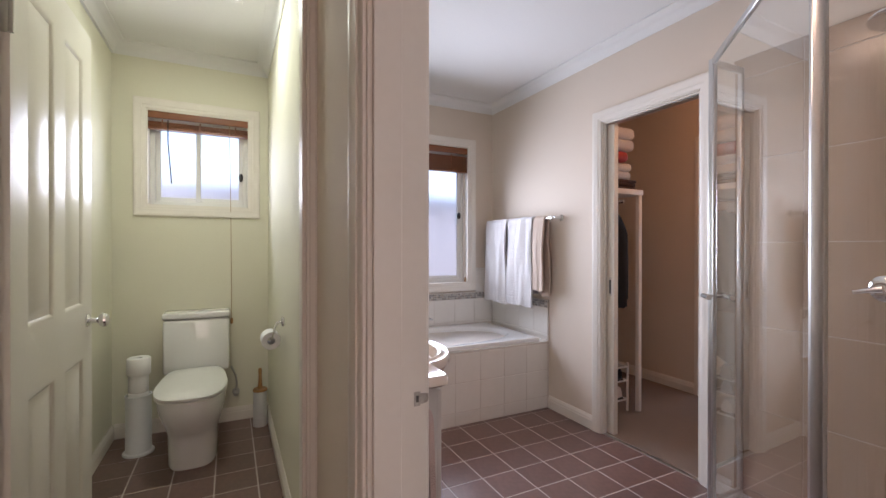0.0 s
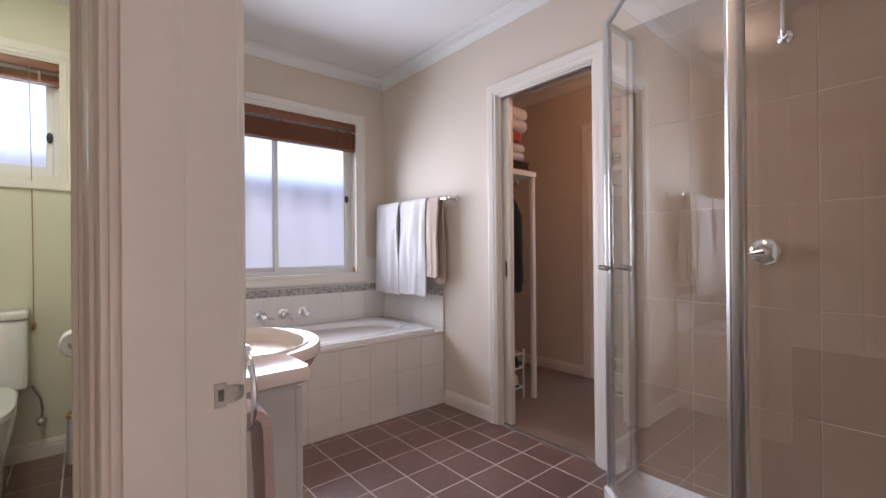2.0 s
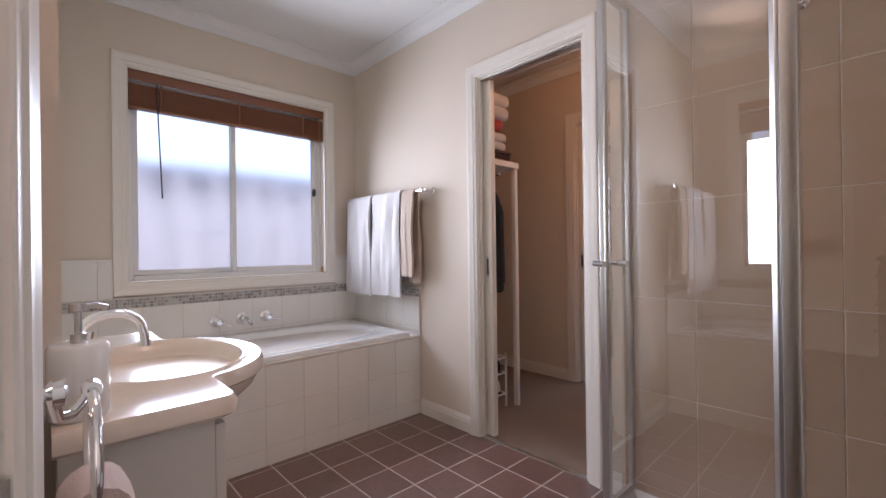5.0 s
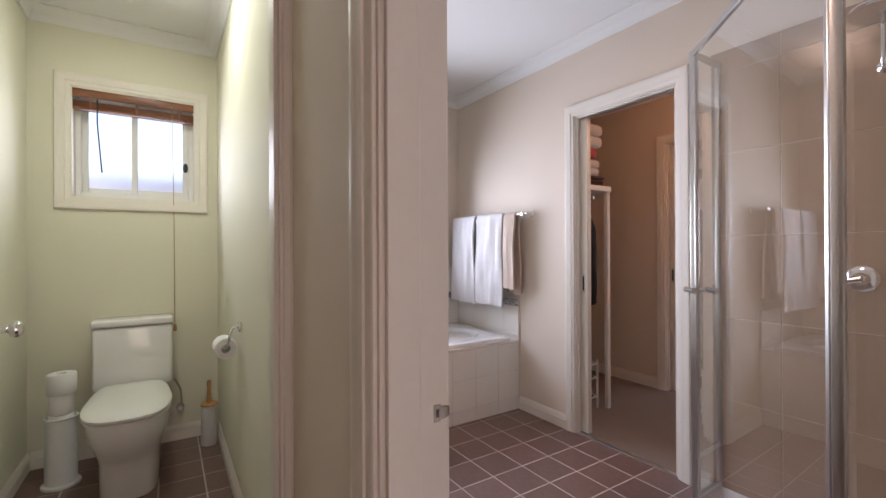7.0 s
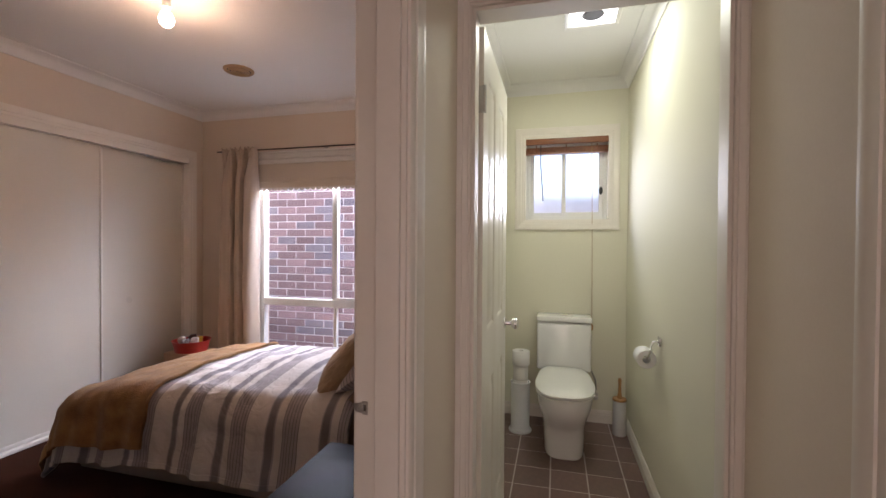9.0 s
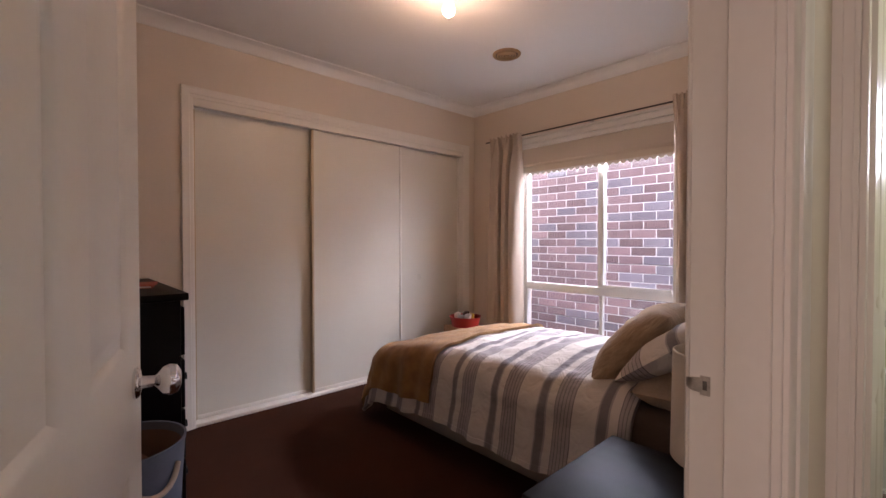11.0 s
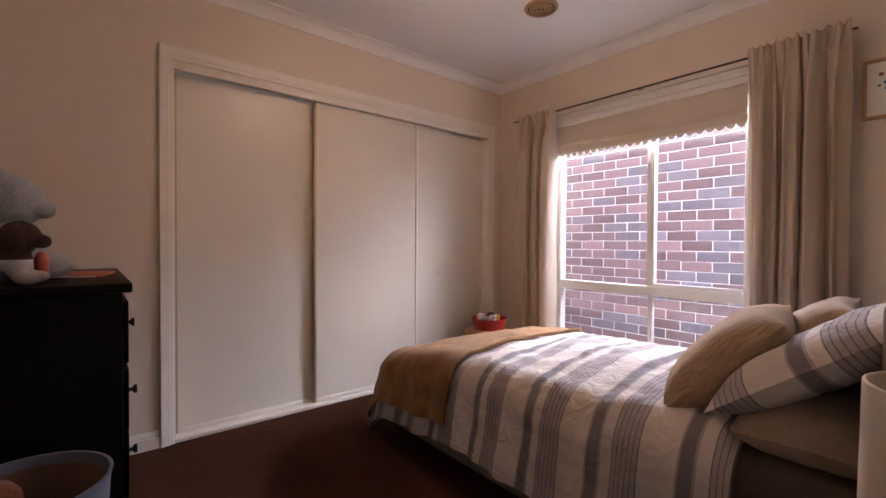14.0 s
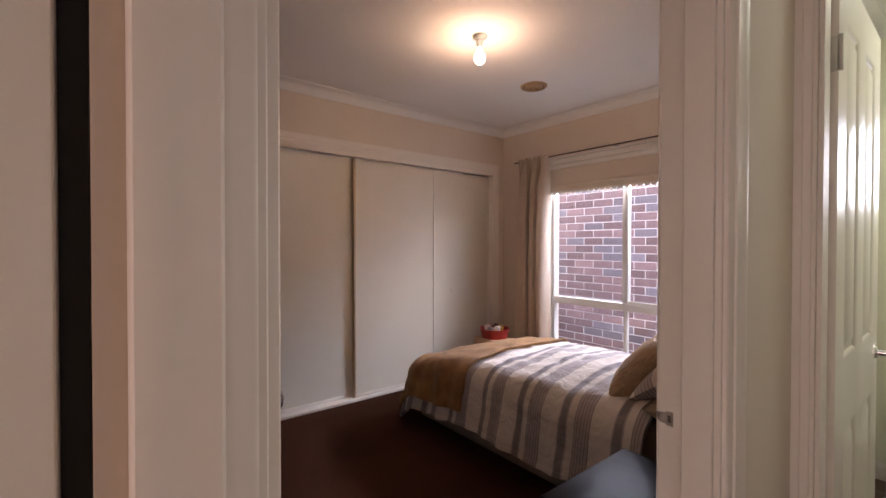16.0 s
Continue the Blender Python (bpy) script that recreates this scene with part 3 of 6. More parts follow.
# ---------------------------------------------------------------- more materials
def band_fabric(name, axis, start, period):
    """Woven bands across the cloth: cream ground, slate bands, grey panels with fine lines."""
    m = material(name, (0.60, 0.54, 0.49), (0.52, 0.46, 0.42), rough=0.9, big=5, fine=420, bump=0.35, depth=0.0012)
    t = m.node_tree
    n, l = t.nodes, t.links
    p = n["Principled BSDF"]
    ground = p.inputs["Base Color"].links[0].from_socket
    co = n.new("ShaderNodeTexCoord")
    sep = n.new("ShaderNodeSeparateXYZ")
    l.new(co.outputs["Object"], sep.inputs[0])
    wob = n.new("ShaderNodeTexNoise")
    wob.inputs["Scale"].default_value = 3.0
    l.new(co.outputs["Object"], wob.inputs["Vector"])
    sc = n.new("ShaderNodeMath")
    sc.operation = "MULTIPLY_ADD"
    sc.inputs[1].default_value, sc.inputs[2].default_value = 0.012, -start
    l.new(wob.outputs[0], sc.inputs[0])
    ad = n.new("ShaderNodeMath")
    ad.operation = "ADD"
    l.new(sep.outputs[axis], ad.inputs[0])
    l.new(sc.outputs[0], ad.inputs[1])
    dv = n.new("ShaderNodeMath")
    dv.operation = "DIVIDE"
    dv.inputs[1].default_value = period
    l.new(ad.outputs[0], dv.inputs[0])
    fr = n.new("ShaderNodeMath")
    fr.operation = "FRACT"
    l.new(dv.outputs[0], fr.inputs[0])
    ramp = n.new("ShaderNodeValToRGB")
    ramp.color_ramp.interpolation = "CONSTANT"
    cream, slate, grey, line = (1, 1, 1, 1), (0.34, 0.33, 0.38, 1), (0.60, 0.59, 0.63, 1), (0.29, 0.27, 0.31, 1)
    stops = [(0, cream), (0.06, grey), (0.085, slate), (0.21, grey), (0.235, cream), (0.36, line), (0.372, grey), (0.42, line), (0.432, grey), (0.48, line), (0.492, grey), (0.54, line), (0.552, grey), (0.60, line), (0.612, grey), (0.66, line), (0.672, cream)]
    e = ramp.color_ramp.elements
    e[0].position, e[0].color = stops[0]
    e[1].position, e[1].color = stops[-1]
    for pos, c in stops[1:-1]:
        x = e.new(pos)
        x.color = c
    l.new(fr.outputs[0], ramp.inputs[0])
    mul = n.new("ShaderNodeMix")
    mul.data_type, mul.blend_type = "RGBA", "MULTIPLY"
    mul.inputs[0].default_value = 1.0
    l.new(ground, mul.inputs[6])
    l.new(ramp.outputs[0], mul.inputs[7])
    l.new(mul.outputs[2], p.inputs["Base Color"])
    # soft creases
    cr = n.new("ShaderNodeTexNoise")
    cr.inputs["Scale"].default_value, cr.inputs["Detail"].default_value, cr.inputs["Distortion"].default_value = 13.0, 4, 1.4
    l.new(co.outputs["Object"], cr.inputs["Vector"])
    b2 = n.new("ShaderNodeBump")
    b2.inputs["Strength"].default_value, b2.inputs["Distance"].default_value = 0.7, 0.013
    l.new(cr.outputs[0], b2.inputs["Height"])
    l.new(p.inputs["Normal"].links[0].from_socket, b2.inputs["Normal"])
    l.new(b2.outputs[0], p.inputs["Normal"])
    return m


DUVET = band_fabric("striped_duvet_cotton", 0, -1.935, 0.275)
SHAM = band_fabric("striped_pillow_cotton", 0, -0.02, 0.30)
THROW = material("caramel_plush_throw", (0.36, 0.19, 0.072), (0.15, 0.070, 0.022), rough=0.85, mixed=0.3, big=11, fine=160, bump=0.8, depth=0.008, sheen=0.12)
THROW.node_tree.nodes["Principled BSDF"].inputs["Specular IOR Level"].default_value = 0.15
RIBBED = material("ribbed_beige_cushion", (0.47, 0.33, 0.20), (0.25, 0.16, 0.09), rough=0.9, big=6, fine=40, bump=0.8, depth=0.008, sheen=0.06, stretch=(0.6, 5, 1))
BEIGE = material("beige_velvet_cushion", (0.42, 0.305, 0.21), (0.31, 0.22, 0.15), rough=0.85, big=6, fine=120, bump=0.35, depth=0.003, sheen=0.08)
BROWNSHEET = material("brown_fitted_sheet", (0.13, 0.085, 0.062), (0.09, 0.06, 0.044), rough=0.9, big=5, fine=300, bump=0.25, depth=0.001)
VALANCE = material("bed_base_fabric", (0.30, 0.24, 0.20), (0.24, 0.19, 0.16), rough=0.9, big=5, fine=300, bump=0.3, depth=0.001)
HEADB = material("headboard_fabric", (0.27, 0.20, 0.15), (0.23, 0.17, 0.125), rough=0.9, big=4, fine=260, bump=0.3, depth=0.001)
CURTAIN = material("taupe_curtain", (0.52, 0.42, 0.33), (0.465, 0.375, 0.295), rough=0.85, big=3, fine=400, bump=0.25, depth=0.001)
BLINDCLOTH = material("roller_blind_cloth", (0.60, 0.52, 0.42), (0.56, 0.48, 0.39), rough=0.85, big=3, fine=300, bump=0.15, depth=0.0006)
BLINDWHITE = material("white_blind_rail", (0.70, 0.68, 0.64), (0.66, 0.64, 0.60), rough=0.45, big=3, fine=100, bump=0.05, depth=0.0004)
TOWEL = material("white_terry_towel", (0.70, 0.67, 0.66), (0.60, 0.57, 0.56), rough=0.95, big=8, fine=420, bump=0.9, depth=0.004, sheen=0.4)
SHADEDTOWEL = material("shaded_terry_towel", (0.58, 0.46, 0.37), (0.50, 0.39, 0.31), rough=0.95, big=8, fine=420, bump=0.9, depth=0.004, sheen=0.3)
PINKTOWEL = material("blush_hand_towel", (0.62, 0.47, 0.42), (0.52, 0.39, 0.35), rough=0.95, big=8, fine=420, bump=0.9, depth=0.004, sheen=0.4)
MARBLE = material("cultured_stone_top", (0.72, 0.62, 0.53), (0.68, 0.58, 0.49), rough=0.22, big=4, fine=30, bump=0.0, coat=0.5)
LAMINATE = material("vanity_laminate", (0.60, 0.56, 0.52), (0.57, 0.53, 0.49), rough=0.35, big=2, fine=90, bump=0.05, depth=0.0004)
PAPER = material("toilet_paper", (0.80, 0.79, 0.78), (0.74, 0.73, 0.72), rough=0.95, big=8, fine=200, bump=0.4, depth=0.0012)
TINWHITE = material("white_enamel_tin", (0.72, 0.73, 0.73), (0.69, 0.70, 0.70), rough=0.3, big=3, fine=60, bump=0.06, depth=0.0005)
BAMBOO = material("bamboo", (0.46, 0.25, 0.095), (0.36, 0.18, 0.065), rough=0.45, big=5, fine=60, bump=0.2, depth=0.0006, stretch=(8, 8, 1))
VENTBEIGE = material("aged_beige_plastic", (0.42, 0.27, 0.13), (0.34, 0.21, 0.10), rough=0.5, big=8, fine=80, bump=0.08, depth=0.0005)
OAK = material("pale_oak_frame", (0.44, 0.26, 0.13), (0.36, 0.20, 0.10), rough=0.5, big=3, fine=40, bump=0.15, depth=0.0005, stretch=(1, 1, 8))
CARD = material("picture_card", (0.72, 0.70, 0.67), (0.70, 0.68, 0.65), rough=0.9, big=3, fine=200, bump=0.1, depth=0.0003)
INK = material("dark_print", (0.06, 0.045, 0.04), rough=0.8, bump=0.0)
PLUSHBLUE = material("blue_grey_plush", (0.44, 0.46, 0.47), (0.34, 0.36, 0.37), rough=0.95, big=9, fine=260, bump=1.0, depth=0.008, sheen=0.08)
PLUSHWHITE = material("white_plush", (0.78, 0.71, 0.65), (0.64, 0.57, 0.52), rough=0.95, big=9, fine=260, bump=1.0, depth=0.008, sheen=0.08)
PLUSHBROWN = material("brown_plush", (0.10, 0.035, 0.02), (0.03, 0.014, 0.010), rough=0.95, big=9, fine=260, bump=1.0, depth=0.008, sheen=0.05)
TAN = material("tan_plush", (0.20, 0.058, 0.018), (0.11, 0.032, 0.011), rough=0.95, big=9, fine=220, bump=1.0, depth=0.008, sheen=0.05)
REDPLASTIC = material("red_plastic", (0.42, 0.03, 0.02), (0.34, 0.022, 0.016), rough=0.4, big=4, fine=60, bump=0.05, depth=0.0005)
REDCARD = material("coral_red_cover", (0.40, 0.085, 0.05), (0.33, 0.07, 0.04), rough=0.6, big=4, fine=60, bump=0.05, depth=0.0005)
BASKETF = material("blue_grey_basket_fabric", (0.12, 0.13, 0.17), (0.085, 0.095, 0.125), rough=0.9, big=5, fine=240, bump=0.5, depth=0.002)
BASKETIN = material("basket_lining", (0.16, 0.09, 0.06), (0.12, 0.065, 0.045), rough=0.9, big=5, fine=240, bump=0.3, depth=0.001)
ROPE = material("cream_rope", (0.42, 0.32, 0.24), rough=0.9, big=8, fine=120, bump=0.6, depth=0.002)
SHADE = material("cream_lampshade", (0.58, 0.50, 0.41), (0.53, 0.455, 0.37), rough=0.85, big=3, fine=360, bump=0.25, depth=0.0008)
COAT = material("black_wool_coat", (0.012, 0.011, 0.012), (0.007, 0.007, 0.008), rough=0.95, big=5, fine=260, bump=0.5, depth=0.002)
BROWNKNIT = material("brown_folded_knit", (0.07, 0.032, 0.022), (0.05, 0.022, 0.016), rough=0.95, big=6, fine=200, bump=0.7, depth=0.003)
GREYPLASTIC = material("grey_plastic_grille", (0.10, 0.10, 0.10), (0.07, 0.07, 0.07), rough=0.5, big=6, fine=80, bump=0.1, depth=0.001)
BULB = glow("lit_bulb_glass", (1.0, 0.86, 0.62), 3)
PANELGLOW = glow("lit_diffuser", (0.97, 1.0, 0.95), 0.5)
YELLOW = material("yellow_plush", (0.55, 0.33, 0.02), (0.42, 0.24, 0.015), rough=0.9, big=6, fine=200, bump=0.6, depth=0.003)


def move(vs, m):
    for v in vs:
        v.co = m @ v.co


def blob(bm, c, r, seg=14, m=None):
    """A slightly uneven ellipsoid."""
    vs = bmesh.ops.create_icosphere(bm, subdivisions=3, radius=1)["verts"]
    for v in vs:
        k = 1 + 0.04 * noise.noise(v.co * 2.3 + Vector(c) * 7)
        v.co = Vector((v.co.x * r[0] * k, v.co.y * r[1] * k, v.co.z * r[2] * k))
        if m is not None:
            v.co = m @ v.co
        v.co += Vector(c)
    return vs


# ---------------------------------------------------------------- bathroom
# bath in a tiled hob: a moulded tub with a rim and an oval bowl
TUBY, TUBX0 = 2.627, 0.57
bath = thing("bath", "white acrylic bathtub set in a white tiled surround", "bath")
bm = bmesh.new()
N = 48
cx, cy = 1.42, 3.03


def oval(rx, ry, z, p=2.6, shift=0.0):
    out = []
    for i in range(N):
        a = 2 * math.pi * i / N
        c, s = math.cos(a), math.sin(a)
        out.append(Vector((cx + shift + rx * abs(c) ** (2 / p) * math.copysign(1, c), cy + ry * abs(s) ** (2 / p) * math.copysign(1, s), z)))
    return out


def frame_loop(x0, x1, y0, y1, z):
    out = []
    for i in range(N):
        a = 2 * math.pi * i / N
        c, s = math.cos(a), math.sin(a)
        k = 1 / max(abs(c), abs(s))
        out.append(Vector(((x0 + x1) / 2 + c * k * (x1 - x0) / 2, (y0 + y1) / 2 + s * k * (y1 - y0) / 2, z)))
    return out


rings(bm, [frame_loop(0.60, 2.275, 2.655, 3.40, 0.506), frame_loop(0.60, 2.275, 2.655, 3.40, 0.528), frame_loop(0.605, 2.27, 2.66, 3.395, 0.533), oval(0.79, 0.325, 0.533), oval(0.775, 0.312, 0.527), oval(0.76, 0.30, 0.505), oval(0.72, 0.275, 0.40), oval(0.66, 0.25, 0.25, shift=-0.02), oval(0.60, 0.235, 0.16, shift=-0.03), oval(0.3, 0.1, 0.145, shift=-0.03)], True, False, True)
part("tub", bm, CERAMIC, bath, "glossy white acrylic tub")
part("hob", B(TUBX0, 2.348, TUBY + 0.0035, 3.418, 0.0, 0.498), WGROUT, bath, "pale tile bed of the hob")
b = bmesh.new()
lathe(b, [(0, 0), (0.022, 0), (0.022, 0.004), (0, 0.006)], 20, pose(0.9, 3.03, 0.148))
part("drain", b, CHROME, bath, "chrome drain")
# taps over the bath
def wall_tap(name, x, z, label, spout=False):
    t = thing(name, label, "tap", pose(x, 3.408, z) @ Matrix.Scale(1.35, 4), group="bath taps")
    b = bmesh.new()
    lathe(b, [(0, 0), (0.028, 0), (0.027, 0.006), (0.016, 0.010), (0.013, 0.030), (0.017, 0.034), (0.017, 0.050), (0.011, 0.056), (0, 0.056)], 24, pose(0, 0, 0, 90))
    part("body", b, CHROME, t)
    b = bmesh.new()
    if spout:
        tube(b, [(0, -0.05, 0), (0.004, -0.075, -0.004), (0.01, -0.10, -0.018)], [0.010, 0.010, 0.009], 12)
        part("spout", b, CHROME, t)
    else:
        tube(b, [(0, -0.045, 0), (0.03, -0.05, -0.012), (0.052, -0.052, -0.02)], [0.006, 0.005, 0.004], 10)
        part("lever", b, CHROME, t)
    return t


wall_tap("bath_tap", 1.333, 0.632, "chrome lever bath tap on white tiles")
wall_tap("bath_spout", 1.487, 0.632, "chrome bath spout on white tiles", True)
wall_tap("bath_tap", 1.636, 0.632, "chrome lever bath tap on white tiles")
# vanity with a semi-recessed oval basin
van = thing("vanity_unit", "cream laminate vanity cabinet under a stone top", "vanity")
part("body", B(0.561, 0.765, 1.285, 2.10, 0.09, 0.772, bevel=0.003), LAMINATE, van, "cream laminate carcass")
part("kickboard", B(0.561, 0.735, 1.30, 2.085, 0, 0.09), LAMINATE, van)
for y0 in (1.29, 1.695):
    dr = part("door", B(0.766, 0.784, y0, y0 + 0.40, 0.10, 0.76, bevel=0.004), LAMINATE, van)
    b = bmesh.new()
    tube(b, [(0.784, y0 + 0.2, 0.66), (0.806, y0 + 0.2, 0.66), (0.81, y0 + 0.2, 0.65), (0.81, y0 + 0.2, 0.57), (0.806, y0 + 0.2, 0.56), (0.784, y0 + 0.2, 0.56)], 0.005, 8)
    part("handle", b, CHROME, dr)
top = thing("washbasin", "glossy cream moulded stone washbasin with oval bowl", "washbasin")
# outline of the top seen from above: straight wings with the basin bulging out in front
BCX, BCY, BRX, BRY = 0.765, 1.665, 0.20, 0.255


def dense_outline(grow):
    """Evenly spread points: back line, near wing, bulge, far wing."""
    out = []
    xb, xf, ya, yb, r = 0.556, 0.80 + grow, 1.262 - grow, 2.11 + grow, 0.02
    yn, yf = BCY - BRY * 0.93 - grow, BCY + BRY * 0.93 + grow
    for k in range(6):
        out.append((xb + (xf - r - xb) * k / 6, ya))
    for k in range(5):
        a = radians(-90 + 90 * k / 4)
        out.append((xf - r + r * math.cos(a), ya + r + r * math.sin(a)))
    for k in range(1, 4):
        out.append((xf - 0.012 * math.sin(math.pi * k / 4 / 1.0) * (k > 2), ya + r + (yn - ya - r) * k / 4))
    for k in range(25):
        a = radians(-78 + 156 * k / 24)
        out.append((BCX + (BRX + grow) * math.cos(a), BCY + (BRY + grow) * math.sin(a)))
    for k in range(1, 4):
        out.append((xf, yf + (yb - r - yf) * k / 4))
    for k in range(5):
        a = radians(90 * k / 4)
        out.append((xf - r + r * math.cos(a), yb - r + r * math.sin(a)))
    for k in range(6):
        out.append((xf - r - (xf - r - xb) * (k + 1) / 6, yb))
    for k in range(1, 10):
        out.append((xb, yb + (ya - yb) * k / 10))
    return out


o1 = dense_outline(0.0)
M = len(o1)


def basin_loop(fx, fy, z, dx=0.0):
    """Points on an oval, matched by angle to the outline."""
    out = []
    for x, y in o1:
        a = math.atan2((y - BCY) / BRY, (x - BCX + 0.02) / BRX)
        out.append(Vector((BCX - 0.012 + dx + fx * math.cos(a), BCY + fy * math.sin(a), z)))
    return out


bm = bmesh.new()
inner = dense_outline(-0.012)
rings(bm, [[Vector((x, y, 0.774)) for x, y in inner], [Vector((x, y, 0.782)) for x, y in o1], [Vector((x, y, 0.802)) for x, y in o1], [Vector((x, y, 0.812)) for x, y in dense_outline(-0.006)],
           basin_loop(0.182, 0.236, 0.813), basin_loop(0.176, 0.230, 0.817), basin_loop(0.166, 0.220, 0.813), basin_loop(0.155, 0.205, 0.790), basin_loop(0.13, 0.175, 0.730), basin_loop(0.08, 0.11, 0.695), basin_loop(0.02, 0.02, 0.690)], True, False, True)
part("top", bm, MARBLE, top)
b = bmesh.new()   # outside of the bowl under the bulge
lathe(b, [(1.0, 0.776), (0.93, 0.750), (0.75, 0.715), (0.45, 0.680), (0.1, 0.670)], 36, Matrix.Translation((BCX, BCY, 0)), sx=BRX - 0.006, sy=BRY - 0.006)
part("bowl", b, MARBLE, top)
b = bmesh.new()
lathe(b, [(0, 0), (0.02, 0), (0.02, 0.003), (0.008, 0.004), (0, 0.004)], 20, pose(0.750, BCY, 0.692))
part("waste", b, CHROME, top)
# basin mixer set
mix = thing("basin_mixer", "chrome gooseneck basin spout with two taps", "tap", pose(0.60, 1.63, 0.813))
b = bmesh.new()
lathe(b, [(0, 0), (0.024, 0), (0.024, 0.008), (0.013, 0.012), (0.012, 0.05), (0, 0.05)], 20)
tube(b, [(0, 0, 0.04), (0, 0, 0.075)] + [(0.055 - 0.055 * math.cos(a), 0, 0.075 + 0.042 * math.sin(a)) for a in (radians(18 * k) for k in range(1, 10))] + [(0.113, 0, 0.066), (0.114, 0, 0.05)], 0.0095, 14)
lathe(b, [(0, 0), (0.0115, 0), (0.0115, 0.014), (0, 0.014)], 16, pose(0.114, 0, 0.040))
part("spout", b, CHROME, mix)
for dy in (-0.105, 0.105):
    b = bmesh.new()
    lathe(b, [(0, 0), (0.022, 0), (0.021, 0.006), (0.012, 0.012), (0.012, 0.035), (0.016, 0.04), (0.016, 0.056), (0, 0.058)], 20, pose(0, dy, 0))
    tube(b, [(0, dy, 0.05), (0.012, dy, 0.075), (0.015, dy, 0.098)], [0.006, 0.005, 0.005], 8)
    part("handle", b, CHROME, mix)
soap = thing("soap_dispenser", "white ceramic soap dispenser with chrome pump", "soap dispenser", pose(0.588, 1.33, 0.813))
b = bmesh.new()
lathe(b, [(0, 0), (0.036, 0), (0.038, 0.003), (0.038, 0.104), (0.035, 0.109), (0.012, 0.110), (0, 0.110)], 28)
part("bottle", b, CERAMIC, soap)
b = bmesh.new()
lathe(b, [(0, 0.110), (0.010, 0.110), (0.010, 0.124), (0.005, 0.126), (0.005, 0.158), (0.011, 0.160), (0.011, 0.170), (0, 0.171)], 16)
tube(b, [(0, 0, 0.165), (0.02, 0.012, 0.165), (0.036, 0.022, 0.159)], 0.0045, 8)
part("pump", b, ALU, soap, "brushed metal pump")
# towel ring by the doorway
tr = thing("towel_ring", "chrome towel ring on the wall beside the doorway", "towel ring", pose(0.529, 0.985, 0.935))
b = bmesh.new()
lathe(b, [(0, 0), (0.016, 0), (0.016, 0.005), (0.008, 0.009), (0.008, 0.022), (0.012, 0.026), (0.012, 0.034), (0, 0.037)], 18, pose(0, 0, 0, 0, 90, 0))
tube(b, [(0.026, 0, -0.004), (0.030, 0.012, -0.026), (0.04, 0.03, -0.030), (0.056, 0.045, -0.014)], 0.0048, 10)
lathe(b, [(0, -0.009), (0.008, -0.009), (0.009, 0), (0.008, 0.009), (0, 0.009)], 16, pose(0.056, 0.045, -0.012, 90))
part("bracket", b, CHROME, tr)
b = bmesh.new()
tube(b, [(0.056, 0.045 + 0.052 * math.sin(a), -0.075 + 0.062 * math.cos(a)) for a in (2 * math.pi * k / 32 for k in range(33))], 0.005, 10)
part("ring", b, CHROME, tr)


def cloth_sheet(bm, rows, cols, fn, thick=0.006):
    """A cloth with two faces: fn(i, j) gives the middle point; the back is set off along the local normal."""
    P = [[Vector(fn(i / (rows - 1), j / (cols - 1))) for j in range(cols)] for i in range(rows)]
    def nrm(i, j):
        a = P[min(i + 1, rows - 1)][j] - P[max(i - 1, 0)][j]
        c = P[i][min(j + 1, cols - 1)] - P[i][max(j - 1, 0)]
        v = a.cross(c)
        return v.normalized() if v.length > 1e-9 else Vector((0, 0, 1))
    F = [[bm.verts.new(P[i][j] + nrm(i, j) * thick / 2) for j in range(cols)] for i in range(rows)]
    K = [[bm.verts.new(P[i][j] - nrm(i, j) * thick / 2) for j in range(cols)] for i in range(rows)]
    for i in range(rows - 1):
        for j in range(cols - 1):
            bm.faces.new((F[i][j], F[i + 1][j], F[i + 1][j + 1], F[i][j + 1]))
            bm.faces.new((K[i][j], K[i][j + 1], K[i + 1][j + 1], K[i + 1][j]))
    for i in range(rows - 1):
        for j in (0, cols - 1):
            bm.faces.new((F[i][j], F[i + 1][j], K[i + 1][j], K[i][j]))
    for j in range(cols - 1):
        for i in (0, rows - 1):
            bm.faces.new((F[i][j], F[i][j + 1], K[i][j + 1], K[i][j]))


def hung_towel(name, y0, y1, x, ztop, front, back, mat, label, seed, group=""):
    """A towel folded over a bar that runs along y at x, ztop."""
    L = front + back

    def fn(u, v):
        s = u * L - back
        y = y0 + (y1 - y0) * v
        w = noise.noise(Vector((y * 14 + seed, s * 2.2, seed)))
        w2 = noise.noise(Vector((y * 34 + seed, s * 1.1, 3 + seed)))
        side = -1 if s > 0 else 1
        d = abs(s)
        r = 0.022
        if d < r * 1.57:
            a = d / r
            px, pz = side * r * math.sin(a), r * math.cos(a)
        else:
            px, pz = side * (r + 0.012 * min(1, d / 0.3)), -(d - r * 1.57)
        return (x + px + side * (0.018 * w + 0.005 * w2) * min(1, d / 0.15), y + 0.012 * noise.noise(Vector((s * 3, seed, v * 2))), ztop + pz + (0.004 + 0.012 * min(1, d / 0.5)) * w)
    bm = bmesh.new()
    cloth_sheet(bm, 64, 26, fn, 0.014)
    t = thing(name, label, "towel", bm=bm, mat=mat, group=group)
    # woven border bands near the hem
    for zz in (0.05, 0.075, 0.095):
        b = bmesh.new()
        cloth_sheet(b, 3, 26, lambda u, v: tuple(Vector(fn(1 - (zz + 0.008 * u) / L, v)) + Vector((-0.008, 0, 0))), 0.003)
        part("border_band", b, mat, t)
    return t


